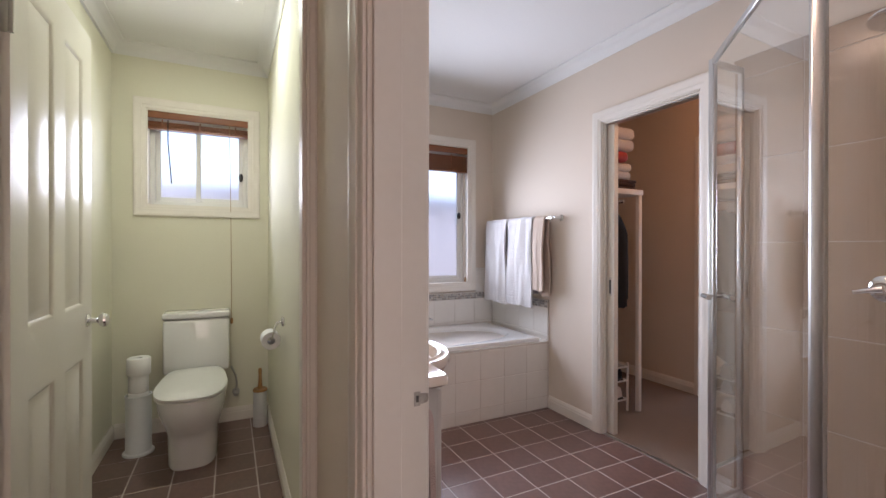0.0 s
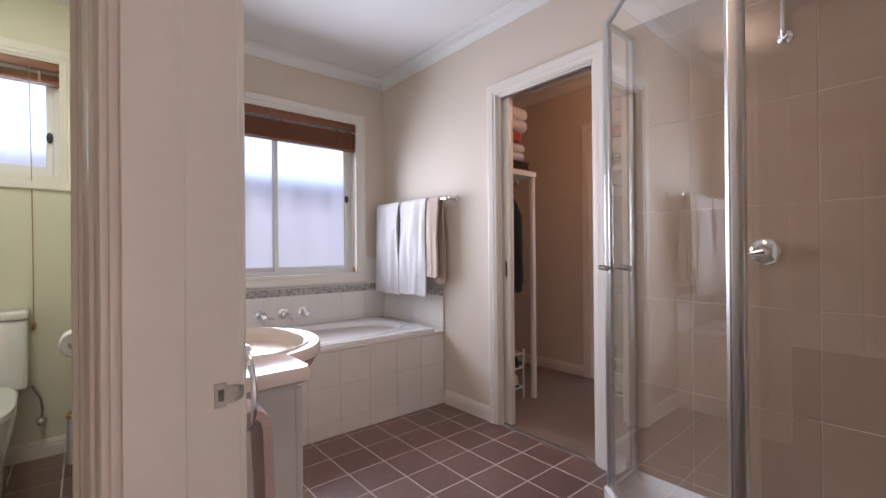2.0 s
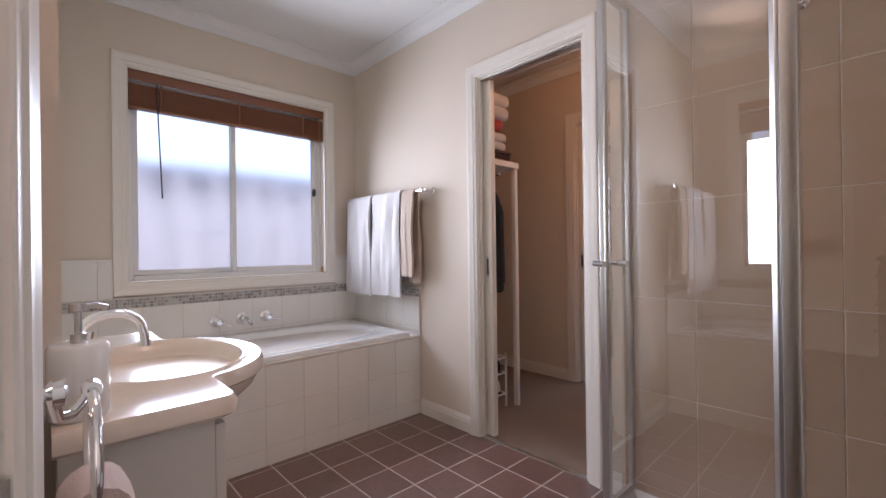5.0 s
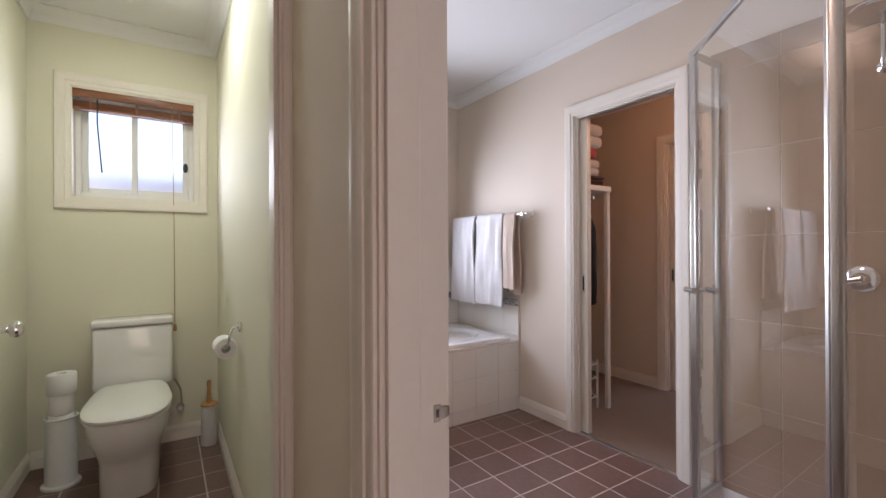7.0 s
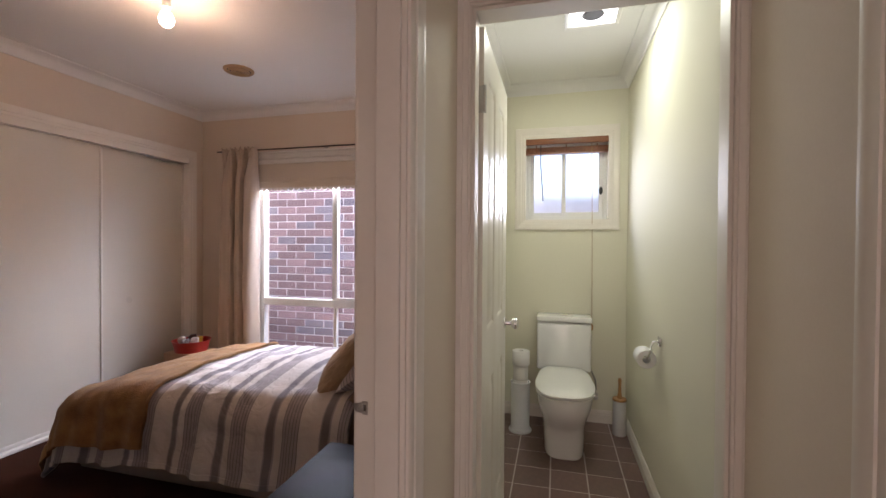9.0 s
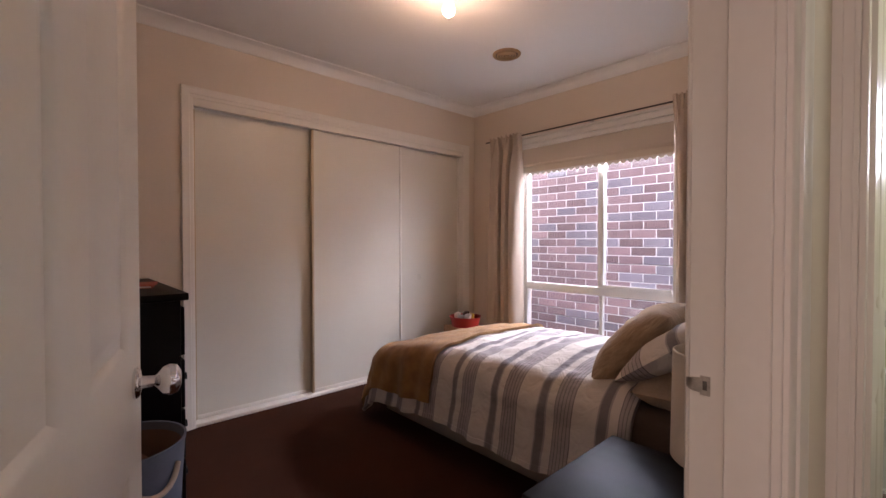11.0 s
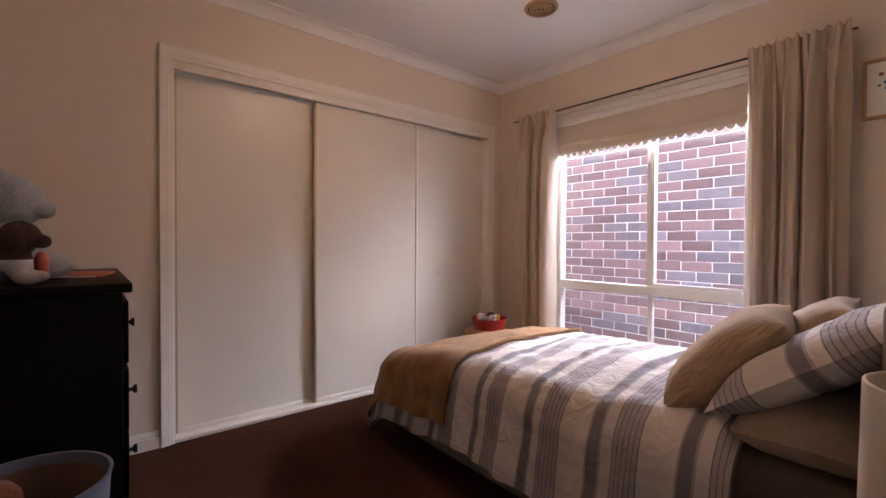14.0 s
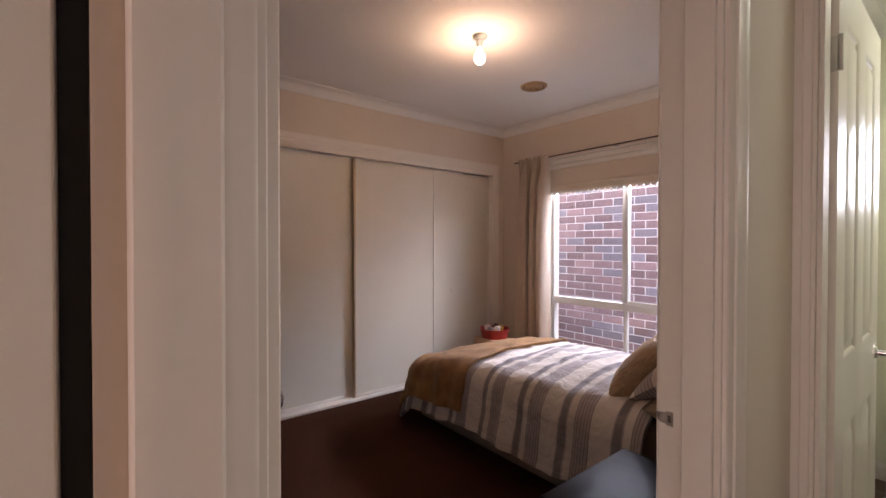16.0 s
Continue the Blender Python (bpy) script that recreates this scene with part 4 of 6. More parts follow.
hung_towel("hand_towel", 0.995, 1.065, 0.586, 0.806, 0.30, 0.28, PINKTOWEL, "blush hand towel through the chrome ring", 9)
rail = thing("towel_rail", "chrome towel rail on the cream wall above the bath", "towel rail")
b = bmesh.new()
tube(b, [(2.262, 2.46, 1.43), (2.262, 3.36, 1.43)], 0.008, 12)
part("bar", b, CHROME, rail)
for y in (2.49, 3.33):
    b = bmesh.new()
    lathe(b, [(0, 0), (0.022, 0), (0.022, 0.006), (0.013, 0.012), (0.012, 0.06), (0.015, 0.068), (0.016, 0.088), (0.013, 0.104), (0, 0.108)], 18, pose(2.349, y, 1.43, 0, -90, 0))
    part("post", b, CHROME, rail)
hung_towel("bath_towel", 3.03, 3.34, 2.262, 1.424, 0.71, 0.55, TOWEL, "white terry bath towel folded over the chrome rail", 1, "bath towels")
hung_towel("bath_towel", 2.69, 3.005, 2.262, 1.424, 0.70, 0.60, TOWEL, "white terry bath towel folded over the chrome rail", 5, "bath towels")
# beige stands in for shade on the white towel's back fall
hung_towel("bath_towel", 2.565, 2.68, 2.270, 1.420, 0.56, 0.60, SHADEDTOWEL, "beige towel painting the shaded back fall of a white towel", 8, "bath towels")


# corner shower with an angled glass door
sh = thing("shower_enclosure", "framed glass corner shower with an angled door", "shower")
PW, P1, P2, P3 = (2.338, 1.252), (2.118, 1.252), (1.49, 0.604), (1.49, 0.06)
SHZ = 2.055


def along(p, q):
    a = math.atan2(q[1] - p[1], q[0] - p[0])
    return Matrix.Translation((p[0], p[1], 0)) @ Matrix.Rotation(a, 4, "Z"), math.dist(p, q)


b = bmesh.new()
loop = [(2.338, 1.28), (2.105, 1.28), (1.458, 0.622), (1.458, 0.062), (2.338, 0.062)]
rings(b, [[Vector((x, y, 0.0)) for x, y in loop], [Vector((x, y, 0.055)) for x, y in loop], [Vector((x + (0.03 if x < 2.3 else 0), y - (0.03 if y > 0.1 else 0), 0.06)) for x, y in loop], [Vector((x + (0.06 if x < 2.3 else -0.02), y - (0.06 if y > 0.1 else -0.02), 0.03)) for x, y in loop]])
part("base", b, CERAMIC, sh, "white shower base")


def post(p, r, label=""):
    b = bmesh.new()
    box(b, p[0] - r, p[0] + r, p[1] - r, p[1] + r, 0.058, SHZ, 0.004, 2)
    return part("post", b, ALU, sh, label)


post((PW[0] - 0.005, PW[1]), 0.012)
post(P1, 0.015)
post(P2, 0.013)
post((P3[0], P3[1] + 0.004), 0.012)
for p, q, nm in ((PW, P1, "fixed_panel"), (P1, P2, "door"), (P2, P3, "fixed_panel")):
    m, L = along(p, q)
    b = bmesh.new()
    box(b, 0.012, L - 0.012, -0.003, 0.003, 0.085, SHZ - 0.022, 0, 1, m)
    fr = part(nm, b, SHOWERGLASS, sh, "clear glass shower door" if nm == "door" else "clear fixed glass panel", smooth=False)
    fr.visible_shadow = False
    for z in (0.058, SHZ - 0.028):
        b = bmesh.new()
        box(b, 0.012, L - 0.012, -0.011, 0.011, z, z + 0.028, 0.003, 1, m)
        part("rail", b, ALU, fr, "satin metal rail")
    if nm == "door":
        for u in (0.018, L - 0.036):
            b = bmesh.new()
            box(b, u, u + 0.018, -0.010, 0.010, 0.088, SHZ - 0.03, 0.003, 1, m)
            part("stile", b, ALU, fr, "satin metal stile")
    if nm == "door":
        for sgn in (1, -1):
            b = bmesh.new()
            tube(b, [m @ Vector((0.035, sgn * 0.01, 1.0)), m @ Vector((0.035, sgn * 0.045, 1.0))], 0.006, 10)
            tube(b, [m @ Vector((0.02, sgn * 0.045, 1.0)), m @ Vector((0.12, sgn * 0.045, 1.0))], 0.011, 12)
            part("handle", b, ALU, fr, "brushed metal bar handle")
rose = thing("shower_rose", "chrome shower rose on a wall arm", "shower head", pose(2.338, 0.69, 1.90))
b = bmesh.new()
lathe(b, [(0, 0), (0.024, 0), (0.024, 0.006), (0.012, 0.014), (0.011, 0.026), (0, 0.026)], 18, pose(0, 0, -0.065, 0, -90, 0))
tube(b, [(-0.02, 0, -0.065), (-0.03, 0, -0.05), (-0.034, 0, -0.02), (-0.036, 0, 0.10), (-0.05, 0, 0.125), (-0.085, 0, 0.135), (-0.12, 0, 0.125)], 0.009, 12)
part("arm", b, CHROME, rose)
b = bmesh.new()
lathe(b, [(0, 0.02), (0.012, 0.02), (0.014, 0.008), (0.07, -0.004), (0.072, -0.012), (0.066, -0.016), (0, -0.016)], 28, pose(-0.135, 0, 0.10, 0, 12, 0))
part("head", b, CHROME, rose)
mx = thing("shower_mixer", "chrome lever shower mixer on the tiled wall", "tap", pose(2.338, 0.755, 1.062))
b = bmesh.new()
lathe(b, [(0, 0), (0.048, 0), (0.048, 0.006), (0.040, 0.012), (0.024, 0.016), (0.024, 0.042), (0.018, 0.05), (0, 0.05)], 30, pose(0, 0, 0, 0, -90, 0))
part("plate", b, CHROME, mx)
b = bmesh.new()
tube(b, [(-0.045, -0.004, 0.0), (-0.056, 0.03, -0.006), (-0.062, 0.072, -0.016)], [0.017, 0.011, 0.008], 12)
part("lever", b, CHROME, mx)


# timber venetian blinds drawn up
def venetian(name, x0, x1, ztop, drop, label, wand_x, cord_x, cord_z):
    v = thing(name, label, "blind")
    part("valance", B(x0, x1, 3.425, 3.438, ztop - 0.055, ztop, bevel=0.003), BLINDWOOD, v, "reddish timber valance")
    part("headrail", B(x0 + 0.006, x1 - 0.006, 3.44, 3.478, ztop - 0.042, ztop - 0.004, bevel=0.002), BLINDWHITE, v, "white metal headrail")
    z = ztop - 0.075
    k = 0
    while z > ztop - drop + 0.016:
        part("slat", B(x0 + 0.006, x1 - 0.006, 3.434 + 0.001 * (k % 2), 3.482, z - 0.0026, z, bevel=0.0008), BLINDWOOD, v)
        z -= 0.0042
        k += 1
    part("bottom_rail", B(x0 + 0.006, x1 - 0.006, 3.433, 3.483, ztop - drop, ztop - drop + 0.014, bevel=0.003), BLINDWOOD, v)
    for q in (0.14, 0.5, 0.86):
        xx = x0 + (x1 - x0) * q
        part("ladder_tape", B(xx - 0.004, xx + 0.004, 3.430, 3.433, ztop - drop, ztop - 0.06), BLINDWOOD, v)
    b = bmesh.new()
    tube(b, [(wand_x, 3.43, ztop - 0.06), (wand_x, 3.424, ztop - 0.2), (wand_x + 0.02, 3.43, ztop - 0.2 - cord_z[0])], 0.004, 8)
    part("wand", b, INK, v, "dark tilt wand")
    b = bmesh.new()
    n = 18
    tube(b, [(cord_x + 0.006 * math.sin(3 * k / n) + 0.012 * (k / n) ** 2, 3.405, ztop - 0.05 + (cord_z[1] - ztop + 0.05) * k / n) for k in range(n + 1)], 0.0022, 6)
    part("cord", b, VENTBEIGE, v, "thin pull cord")
    b = bmesh.new()
    lathe(b, [(0, 0), (0.006, 0), (0.009, -0.012), (0.009, -0.034), (0.004, -0.042), (0, -0.042)], 12, pose(cord_x + 0.014, 3.405, cord_z[1]))
    part("tassel", b, BAMBOO, v, "turned wooden cord tassel")
    return v


venetian("venetian_blind", 0.89, 2.098, 2.10, 0.215, "timber venetian blind raised in the bathroom window", 1.04, 2.04, (0.52, 0.95))
venetian("venetian_blind", -0.307, 0.299, 2.116, 0.125, "timber venetian blind raised in the toilet window", -0.19, 0.175, (0.28, 0.72))

# ---------------------------------------------------------------- toilet room
wc = thing("toilet", "white close-coupled ceramic toilet with lid down", "toilet", pose(-0.012, 0, 0))
b = bmesh.new()
box(b, -0.186, 0.186, 3.225, 3.405, 0.41, 0.752, 0.018, 3)
part("cistern", b, CERAMIC, wc, "white ceramic cistern")
b = bmesh.new()
box(b, -0.19, 0.19, 3.218, 3.408, 0.756, 0.796, 0.012, 3)
cl = part("cistern_lid", b, CERAMIC, wc)
b = bmesh.new()
lathe(b, [(0, 0), (0.028, 0), (0.028, 0.006), (0.02, 0.009), (0, 0.009)], 20, pose(0, 3.31, 0.796))
part("flush_button", b, CHROME, cl, "chrome flush button")


def dee(w, y0, y1, z, n=40, back=0.86, blunt=1.0):
    """A D-shaped loop: straight back at y1, rounded front at y0."""
    out = []
    cyy, ry = y0 + (y1 - y0) * 0.46, (y1 - y0) * 0.46
    for k in range(n):
        a = 2 * math.pi * k / n
        c, s = math.cos(a), math.sin(a)
        x = w * math.copysign(abs(c) ** (0.82 * blunt), c)
        if s <= 0:
            out.append(Vector((x, cyy - ry * abs(s) ** blunt, z)))
        else:
            q = abs(s) ** 0.35
            out.append(Vector((w * math.copysign(abs(c) ** 0.35, c) * (1 - (1 - back) * q), cyy + (y1 - cyy) * q, z)))
    return out


b = bmesh.new()
rings(b, [dee(0.124, 2.775, 3.38, 0.0, blunt=0.66), dee(0.128, 2.77, 3.38, 0.012, blunt=0.66), dee(0.128, 2.77, 3.38, 0.10, blunt=0.66), dee(0.131, 2.757, 3.38, 0.17, blunt=0.7), dee(0.140, 2.72, 3.38, 0.21, blunt=0.78), dee(0.154, 2.67, 3.38, 0.26, blunt=0.88), dee(0.168, 2.625, 3.38, 0.32, blunt=0.86), dee(0.174, 2.60, 3.38, 0.39, blunt=0.84), dee(0.172, 2.605, 3.38, 0.408, blunt=0.84)])
part("pan", b, CERAMIC, wc, "white ceramic pan and skirted foot")
b = bmesh.new()
rings(b, [*[dee(w, y0, y1, z, blunt=0.84) for w, y0, y1, z in ((0.170, 2.60, 3.20, 0.410), (0.177, 2.592, 3.205, 0.414), (0.177, 2.592, 3.205, 0.420), (0.172, 2.60, 3.20, 0.424))]])
part("seat", b, PLASTIC, wc)
b = bmesh.new()
rings(b, [*[dee(w, y0, y1, z, blunt=0.84) for w, y0, y1, z in ((0.172, 2.60, 3.20, 0.426), (0.179, 2.59, 3.206, 0.431), (0.179, 2.59, 3.206, 0.440), (0.168, 2.605, 3.195, 0.450), (0.10, 2.71, 3.12, 0.454))]])
part("lid", b, PLASTIC, wc, "white plastic lid, closed")
# water valve
vl = thing("water_valve", "metal water valve and hose beside the cistern", "valve", pose(0.215, 3.405, 0.205))
b = bmesh.new()
lathe(b, [(0, 0), (0.024, 0), (0.022, 0.006), (0.011, 0.01), (0.011, 0.035), (0.018, 0.04), (0.018, 0.06), (0.008, 0.064), (0, 0.064)], 16, pose(0, 0, 0, 90))
part("body", b, ALU, vl)
b = bmesh.new()
tube(b, [(0, -0.03, 0.008), (0.006, -0.03, 0.06), (0.0, -0.035, 0.12), (-0.03, -0.05, 0.19)], 0.006, 8)
part("hose", b, ALU, vl)


def roll_bm(bm, c, r, h, core, m=None):
    m = Matrix.Translation(c) @ (m or Matrix.Identity(4))
    lathe(bm, [(core, 0), (r - 0.003, 0), (r, 0.004), (r, h - 0.004), (r - 0.003, h), (core, h), (core, h - 0.02), (core, 0)], 28, m, False, False)


st = thing("toilet_roll_canister", "white enamel canister for spare toilet rolls", "roll holder", pose(-0.305, 3.13, 0))
b = bmesh.new()
lathe(b, [(0, 0), (0.078, 0), (0.08, 0.008), (0.078, 0.014), (0.066, 0.018), (0.065, 0.022), (0.065, 0.335), (0.069, 0.338), (0.069, 0.345), (0.062, 0.345), (0.061, 0.335), (0.061, 0.05), (0, 0.05)], 32)
part("canister", b, TINWHITE, st)
b = bmesh.new()
roll_bm(b, (-0.305, 3.13, 0.36), 0.051, 0.10, 0.02)
thing("toilet_roll", "white toilet roll standing in the canister", "toilet roll", bm=b, mat=PAPER, group="spare rolls")
b = bmesh.new()
roll_bm(b, (-0.303, 3.128, 0.462), 0.06, 0.10, 0.021)
thing("toilet_roll", "white toilet roll stacked on top of another", "toilet roll", bm=b, mat=PAPER, group="spare rolls")
b = bmesh.new()
roll_bm(b, (-0.305, 3.13, 0.052), 0.052, 0.306, 0.02)
thing("toilet_roll", "white toilet rolls inside the canister", "toilet roll", bm=b, mat=PAPER, group="spare rolls")
br = thing("toilet_brush", "white toilet brush pot with bamboo lid", "toilet brush", pose(0.362, 3.24, 0))
b = bmesh.new()
lathe(b, [(0, 0), (0.043, 0), (0.045, 0.004), (0.042, 0.236), (0, 0.236)], 28)
part("pot", b, TINWHITE, br)
b = bmesh.new()
lathe(b, [(0, 0.236), (0.046, 0.236), (0.046, 0.248), (0.042, 0.252), (0, 0.252)], 28)
part("lid", b, BAMBOO, br, "bamboo lid")
b = bmesh.new()
lathe(b, [(0.017, 0.252), (0.012, 0.29), (0.010, 0.34), (0.012, 0.375), (0.009, 0.388), (0, 0.39)], 14)
part("handle", b, BAMBOO, br, "bamboo handle")
rh = thing("toilet_roll_holder", "chrome toilet roll holder on the pale wall", "roll holder", pose(0.424, 2.36, 0.838))
b = bmesh.new()
box(b, -0.012, 0, -0.022, 0.022, -0.022, 0.022, 0.005, 2)
tube(b, [(-0.01, 0, 0), (-0.034, 0, -0.004), (-0.046, -0.004, -0.03), (-0.05, -0.03, -0.045), (-0.05, -0.055, -0.03)], 0.0055, 10)
part("bracket", b, CHROME, rh)
b = bmesh.new()
tube(b, [(-0.048, -0.02, -0.04), (-0.06, 0.0, -0.085), (-0.06, 0.01, -0.092), (-0.06, 0.11, -0.092)], 0.005, 8)
part("arm", b, CHROME, rh)
b = bmesh.new()
roll_bm(b, (0.364, 2.475, 0.743), 0.046, 0.10, 0.019, pose(0, 0, 0, 90, 0, 0))
thing("toilet_roll", "part-used white toilet roll on the chrome holder", "toilet roll", bm=b, mat=PAPER)
# ceiling light with exhaust fan
cf = thing("ceiling_light", "square lit ceiling light with a round exhaust grille", "ceiling light", pose(0.10, 2.42, HZ))
b = bmesh.new()
for a in ((-0.14, 0.14, 0.118, 0.14), (-0.14, 0.14, -0.14, -0.118), (-0.14, -0.118, -0.118, 0.118), (0.118, 0.14, -0.118, 0.118)):
    box(b, *a, -0.022, 0, 0.003, 1)
part("frame", b, PLASTIC, cf, "white plastic surround")
part("diffuser", B(-0.118, 0.118, -0.118, 0.118, -0.016, -0.004), PANELGLOW, cf, "lit diffuser")
b = bmesh.new()
lathe(b, [(0, -0.017), (0.05, -0.017), (0.055, -0.022), (0.05, -0.026), (0, -0.024)], 32)
part("grille", b, GREYPLASTIC, cf, "grey round exhaust grille")

# ---------------------------------------------------------------- bedroom
# sliding wardrobe doors
rb = thing("sliding_wardrobe", "three off-white sliding wardrobe doors in a moulded frame", "wardrobe", kind="")
part("architrave", architrave("x", -3.29, 1, 0.876, 3.267, 2.067), TRIM, rb)
part("fascia", B(-3.322, -3.288, 0.868, 3.275, 2.018, 2.075, bevel=0.002), TRIM, rb)
part("floor_track", B(-3.40, -3.284, 0.868, 3.275, 0, 0.022, bevel=0.002), TRIM, rb)
part("back_panel", B(-3.95, -3.93, 0.6, 3.4, 0, 2.4), TRIM, rb)
part("jamb", B(-3.405, -3.288, 0.865, 0.881, 0.022, 2.018, bevel=0.002), TRIM, rb)
part("jamb", B(-3.405, -3.288, 3.261, 3.277, 0.022, 2.018, bevel=0.002), TRIM, rb)
for y0, y1, xx in ((0.883, 1.695, -3.362), (1.668, 2.51, -3.322), (2.485, 3.259, -3.362)):
    dr = part("door", B(xx - 0.008, xx + 0.008, y0 + 0.015, y1 - 0.015, 0.034, 2.01), ROBE, rb, "smooth off-white vinyl door panel")
    for yy in (y0, y1 - 0.018):
        part("stile", B(xx - 0.014, xx + 0.016, yy, yy + 0.018, 0.024, 2.016, bevel=0.004), CHAMPAGNE if yy < 2.4 else TRIM, dr, "slim edge strip")
    part("bottom_rail", B(xx - 0.012, xx + 0.012, y0 + 0.018, y1 - 0.018, 0.024, 0.05, bevel=0.002), TRIM, dr)

# bed
BX0, BX1, BY0, BY1 = -2.715, -0.70, 1.87, 2.83
bed = thing("single_bed", "upholstered single bed with beige padded headboard", "bed")
part("base", B(BX0 + 0.03, BX1, BY0 + 0.03, BY1 - 0.03, 0.025, 0.29, bevel=0.02), VALANCE, bed, "taupe fabric bed base")


def sag(x):
    """How far bed and covers slope down towards the foot."""
    return 0.11 * min(1.1, max(0.0, (BX0 + 0.75 - x) / 0.68)) ** 1.8


def mattress_loop(x, k):
    top = 0.53 - sag(x) - (0.012 if x < BX0 + 0.8 else 0.0)
    hz, hy = (top - 0.295) / 2 * k, (BY1 - BY0 - 0.03) / 2 * (0.5 + 0.5 * k)
    return [Vector((x, (BY0 + BY1) / 2 + hy * math.copysign(abs(math.cos(a)) ** 0.3, math.cos(a)), (top + 0.295) / 2 + hz * math.copysign(abs(math.sin(a)) ** 0.3, math.sin(a)))) for a in (2 * math.pi * (i + 0.5) / 40 for i in range(40))]


b = bmesh.new()
rings(b, [mattress_loop(BX0 + 0.03 + (BX1 - BX0 - 0.035) * u, k) for u, k in ((0, 0.8), (0.012, 0.94), (0.03, 1), (0.08, 1), (0.15, 1), (0.22, 1), (0.3, 1), (0.4, 1), (0.97, 1), (0.99, 0.94), (1, 0.8))])
part("mattress", b, BROWNSHEET, bed, "mattress in a brown fitted sheet")
b = bmesh.new()
box(b, BX1 + 0.005, BX1 + 0.085, BY0 - 0.05, BY1 + 0.06, 0.05, 0.985, 0.035, 5)
part("headboard", b, HEADB, bed, "beige padded fabric headboard")
for x in (BX0 + 0.12, BX1 - 0.12):
    for y in (BY0 + 0.1, BY1 - 0.1):
        b = bmesh.new()
        lathe(b, [(0, 0), (0.022, 0), (0.026, 0.05), (0, 0.05)], 14, pose(x, y, 0))
        part("leg", b, BLACK, bed)


def fold(d, r=0.15):
    """How far a cloth goes out and down, d past an edge."""
    if d <= 0:
        return 0.0, 0.0
    if d < r * 1.57:
        return r * math.sin(d / r), r * (1 - math.cos(d / r))
    return r + 0.19 * (d - r * 1.57), r + 0.97 * (d - r * 1.57)


def bed_cloth(p0, p1, q0, q1, ztop, lift, rows, cols, seed, wr, thick, inset=0.055):
    xe, ya, yb = BX0 + inset, BY0 + inset, BY1 - inset

    def fn(u, v):
        x = p0 + (p1 - p0) * u
        y = q0 + (q1 - q0) * v
        ex, en, ef = max(xe - x, 0), max(ya - y, 0), max(y - yb, 0)
        ey = en or ef
        d = math.hypot(ex, ey)
        h, dd = fold(d)
        kx, ky = (ex / d, ey / d) if d > 0 else (0, 0)
        X = xe - (h + lift) * kx if ex else x
        Y = ya - (h + lift) * ky if en else (yb + (h + lift) * ky if ef else y)
        dx, dn, df = (dd if ex > ey else 0), (dd if en and en >= ex else 0), (dd if ef and ef >= ex else 0)
        dy = max(dn, df)
        crown = (0.045 if x > -1.5 else 0.045 - 0.04 * min(1, (-1.5 - x) / 0.8)) * math.sin(math.pi * min(max((y - ya) / (yb - ya), 0), 1)) ** 0.7
        crown += 0.02 * math.exp(-((x + 1.3) / 0.5) ** 2)
        drop = dd
        w = noise.noise(Vector((x * 4.5 + seed, y * 4.5, seed))) + 0.5 * noise.noise(Vector((x * 11 + seed, y * 10, seed + 4)))
        w += 0.35 * abs(noise.noise(Vector((x * 16 + 5 * y, y * 5 - 4 * x, seed + 8)))) * (1 if lift < 0.03 else 0.4) * 1.6
        w3 = noise.noise(Vector((x * 9 + seed, 1.5 * (y if not dn else 0), seed))) * min(1, (dn + df + dx) / 0.2)
        Z = ztop + lift + crown * (1 if not drop else max(0, 1 - drop / 0.1)) - drop + wr * w * (1 if drop < 0.04 else 0.45)
        Z -= sag(x) * (1 - min(1, max(dn, df) / 0.3) * 0.6)
        if dd > 0.2:
            Z += 0.022 * noise.noise(Vector((x * 3 + seed, y * 3, 9.0))) * min(1, (dd - 0.2) / 0.1)
        if dn > 0.03:
            Y -= wr * 1.6 * w3 + wr * 0.6 * w
        if df > 0.03:
            Y += wr * 1.6 * w3
        if dx > 0.03:
            X -= wr * 1.2 * noise.noise(Vector((y * 9, seed, 2))) + 0.012
        return X, Y, max(Z, 0.035)
    bm = bmesh.new()
    cloth_sheet(bm, rows, cols, fn, thick)
    return bm


b = bed_cloth(BX0 - 0.31, -0.965, BY0 - 0.35, BY1 + 0.36, 0.54, 0.012, 150, 150, 3.0, 0.020, 0.02, 0.10)
duvet = thing("striped_duvet", "cream duvet with slate and grey woven stripes spread over the bed", "duvet", bm=b, mat=DUVET)
b = bed_cloth(BX0 - 0.322, BX0 - 0.298, BY0 - 0.35, BY1 + 0.36, 0.54, 0.0135, 3, 150, 3.0, 0.020, 0.023, 0.10)
part("hem", b, DUVET, duvet, "stitched hem")
b = bed_cloth(BX0 - 0.31, -0.965, BY0 - 0.362, BY0 - 0.338, 0.54, 0.0135, 150, 3, 3.0, 0.020, 0.023, 0.10)
part("hem", b, DUVET, duvet, "stitched hem")
b = bed_cloth(BX0 - 0.27, -2.07, BY0 - 0.30, BY1 + 0.30, 0.542, 0.036, 70, 100, 3.0, 0.020, 0.016, 0.10)
thing("throw_blanket", "caramel brown plush throw across the foot of the bed", "blanket", bm=b, mat=THROW)


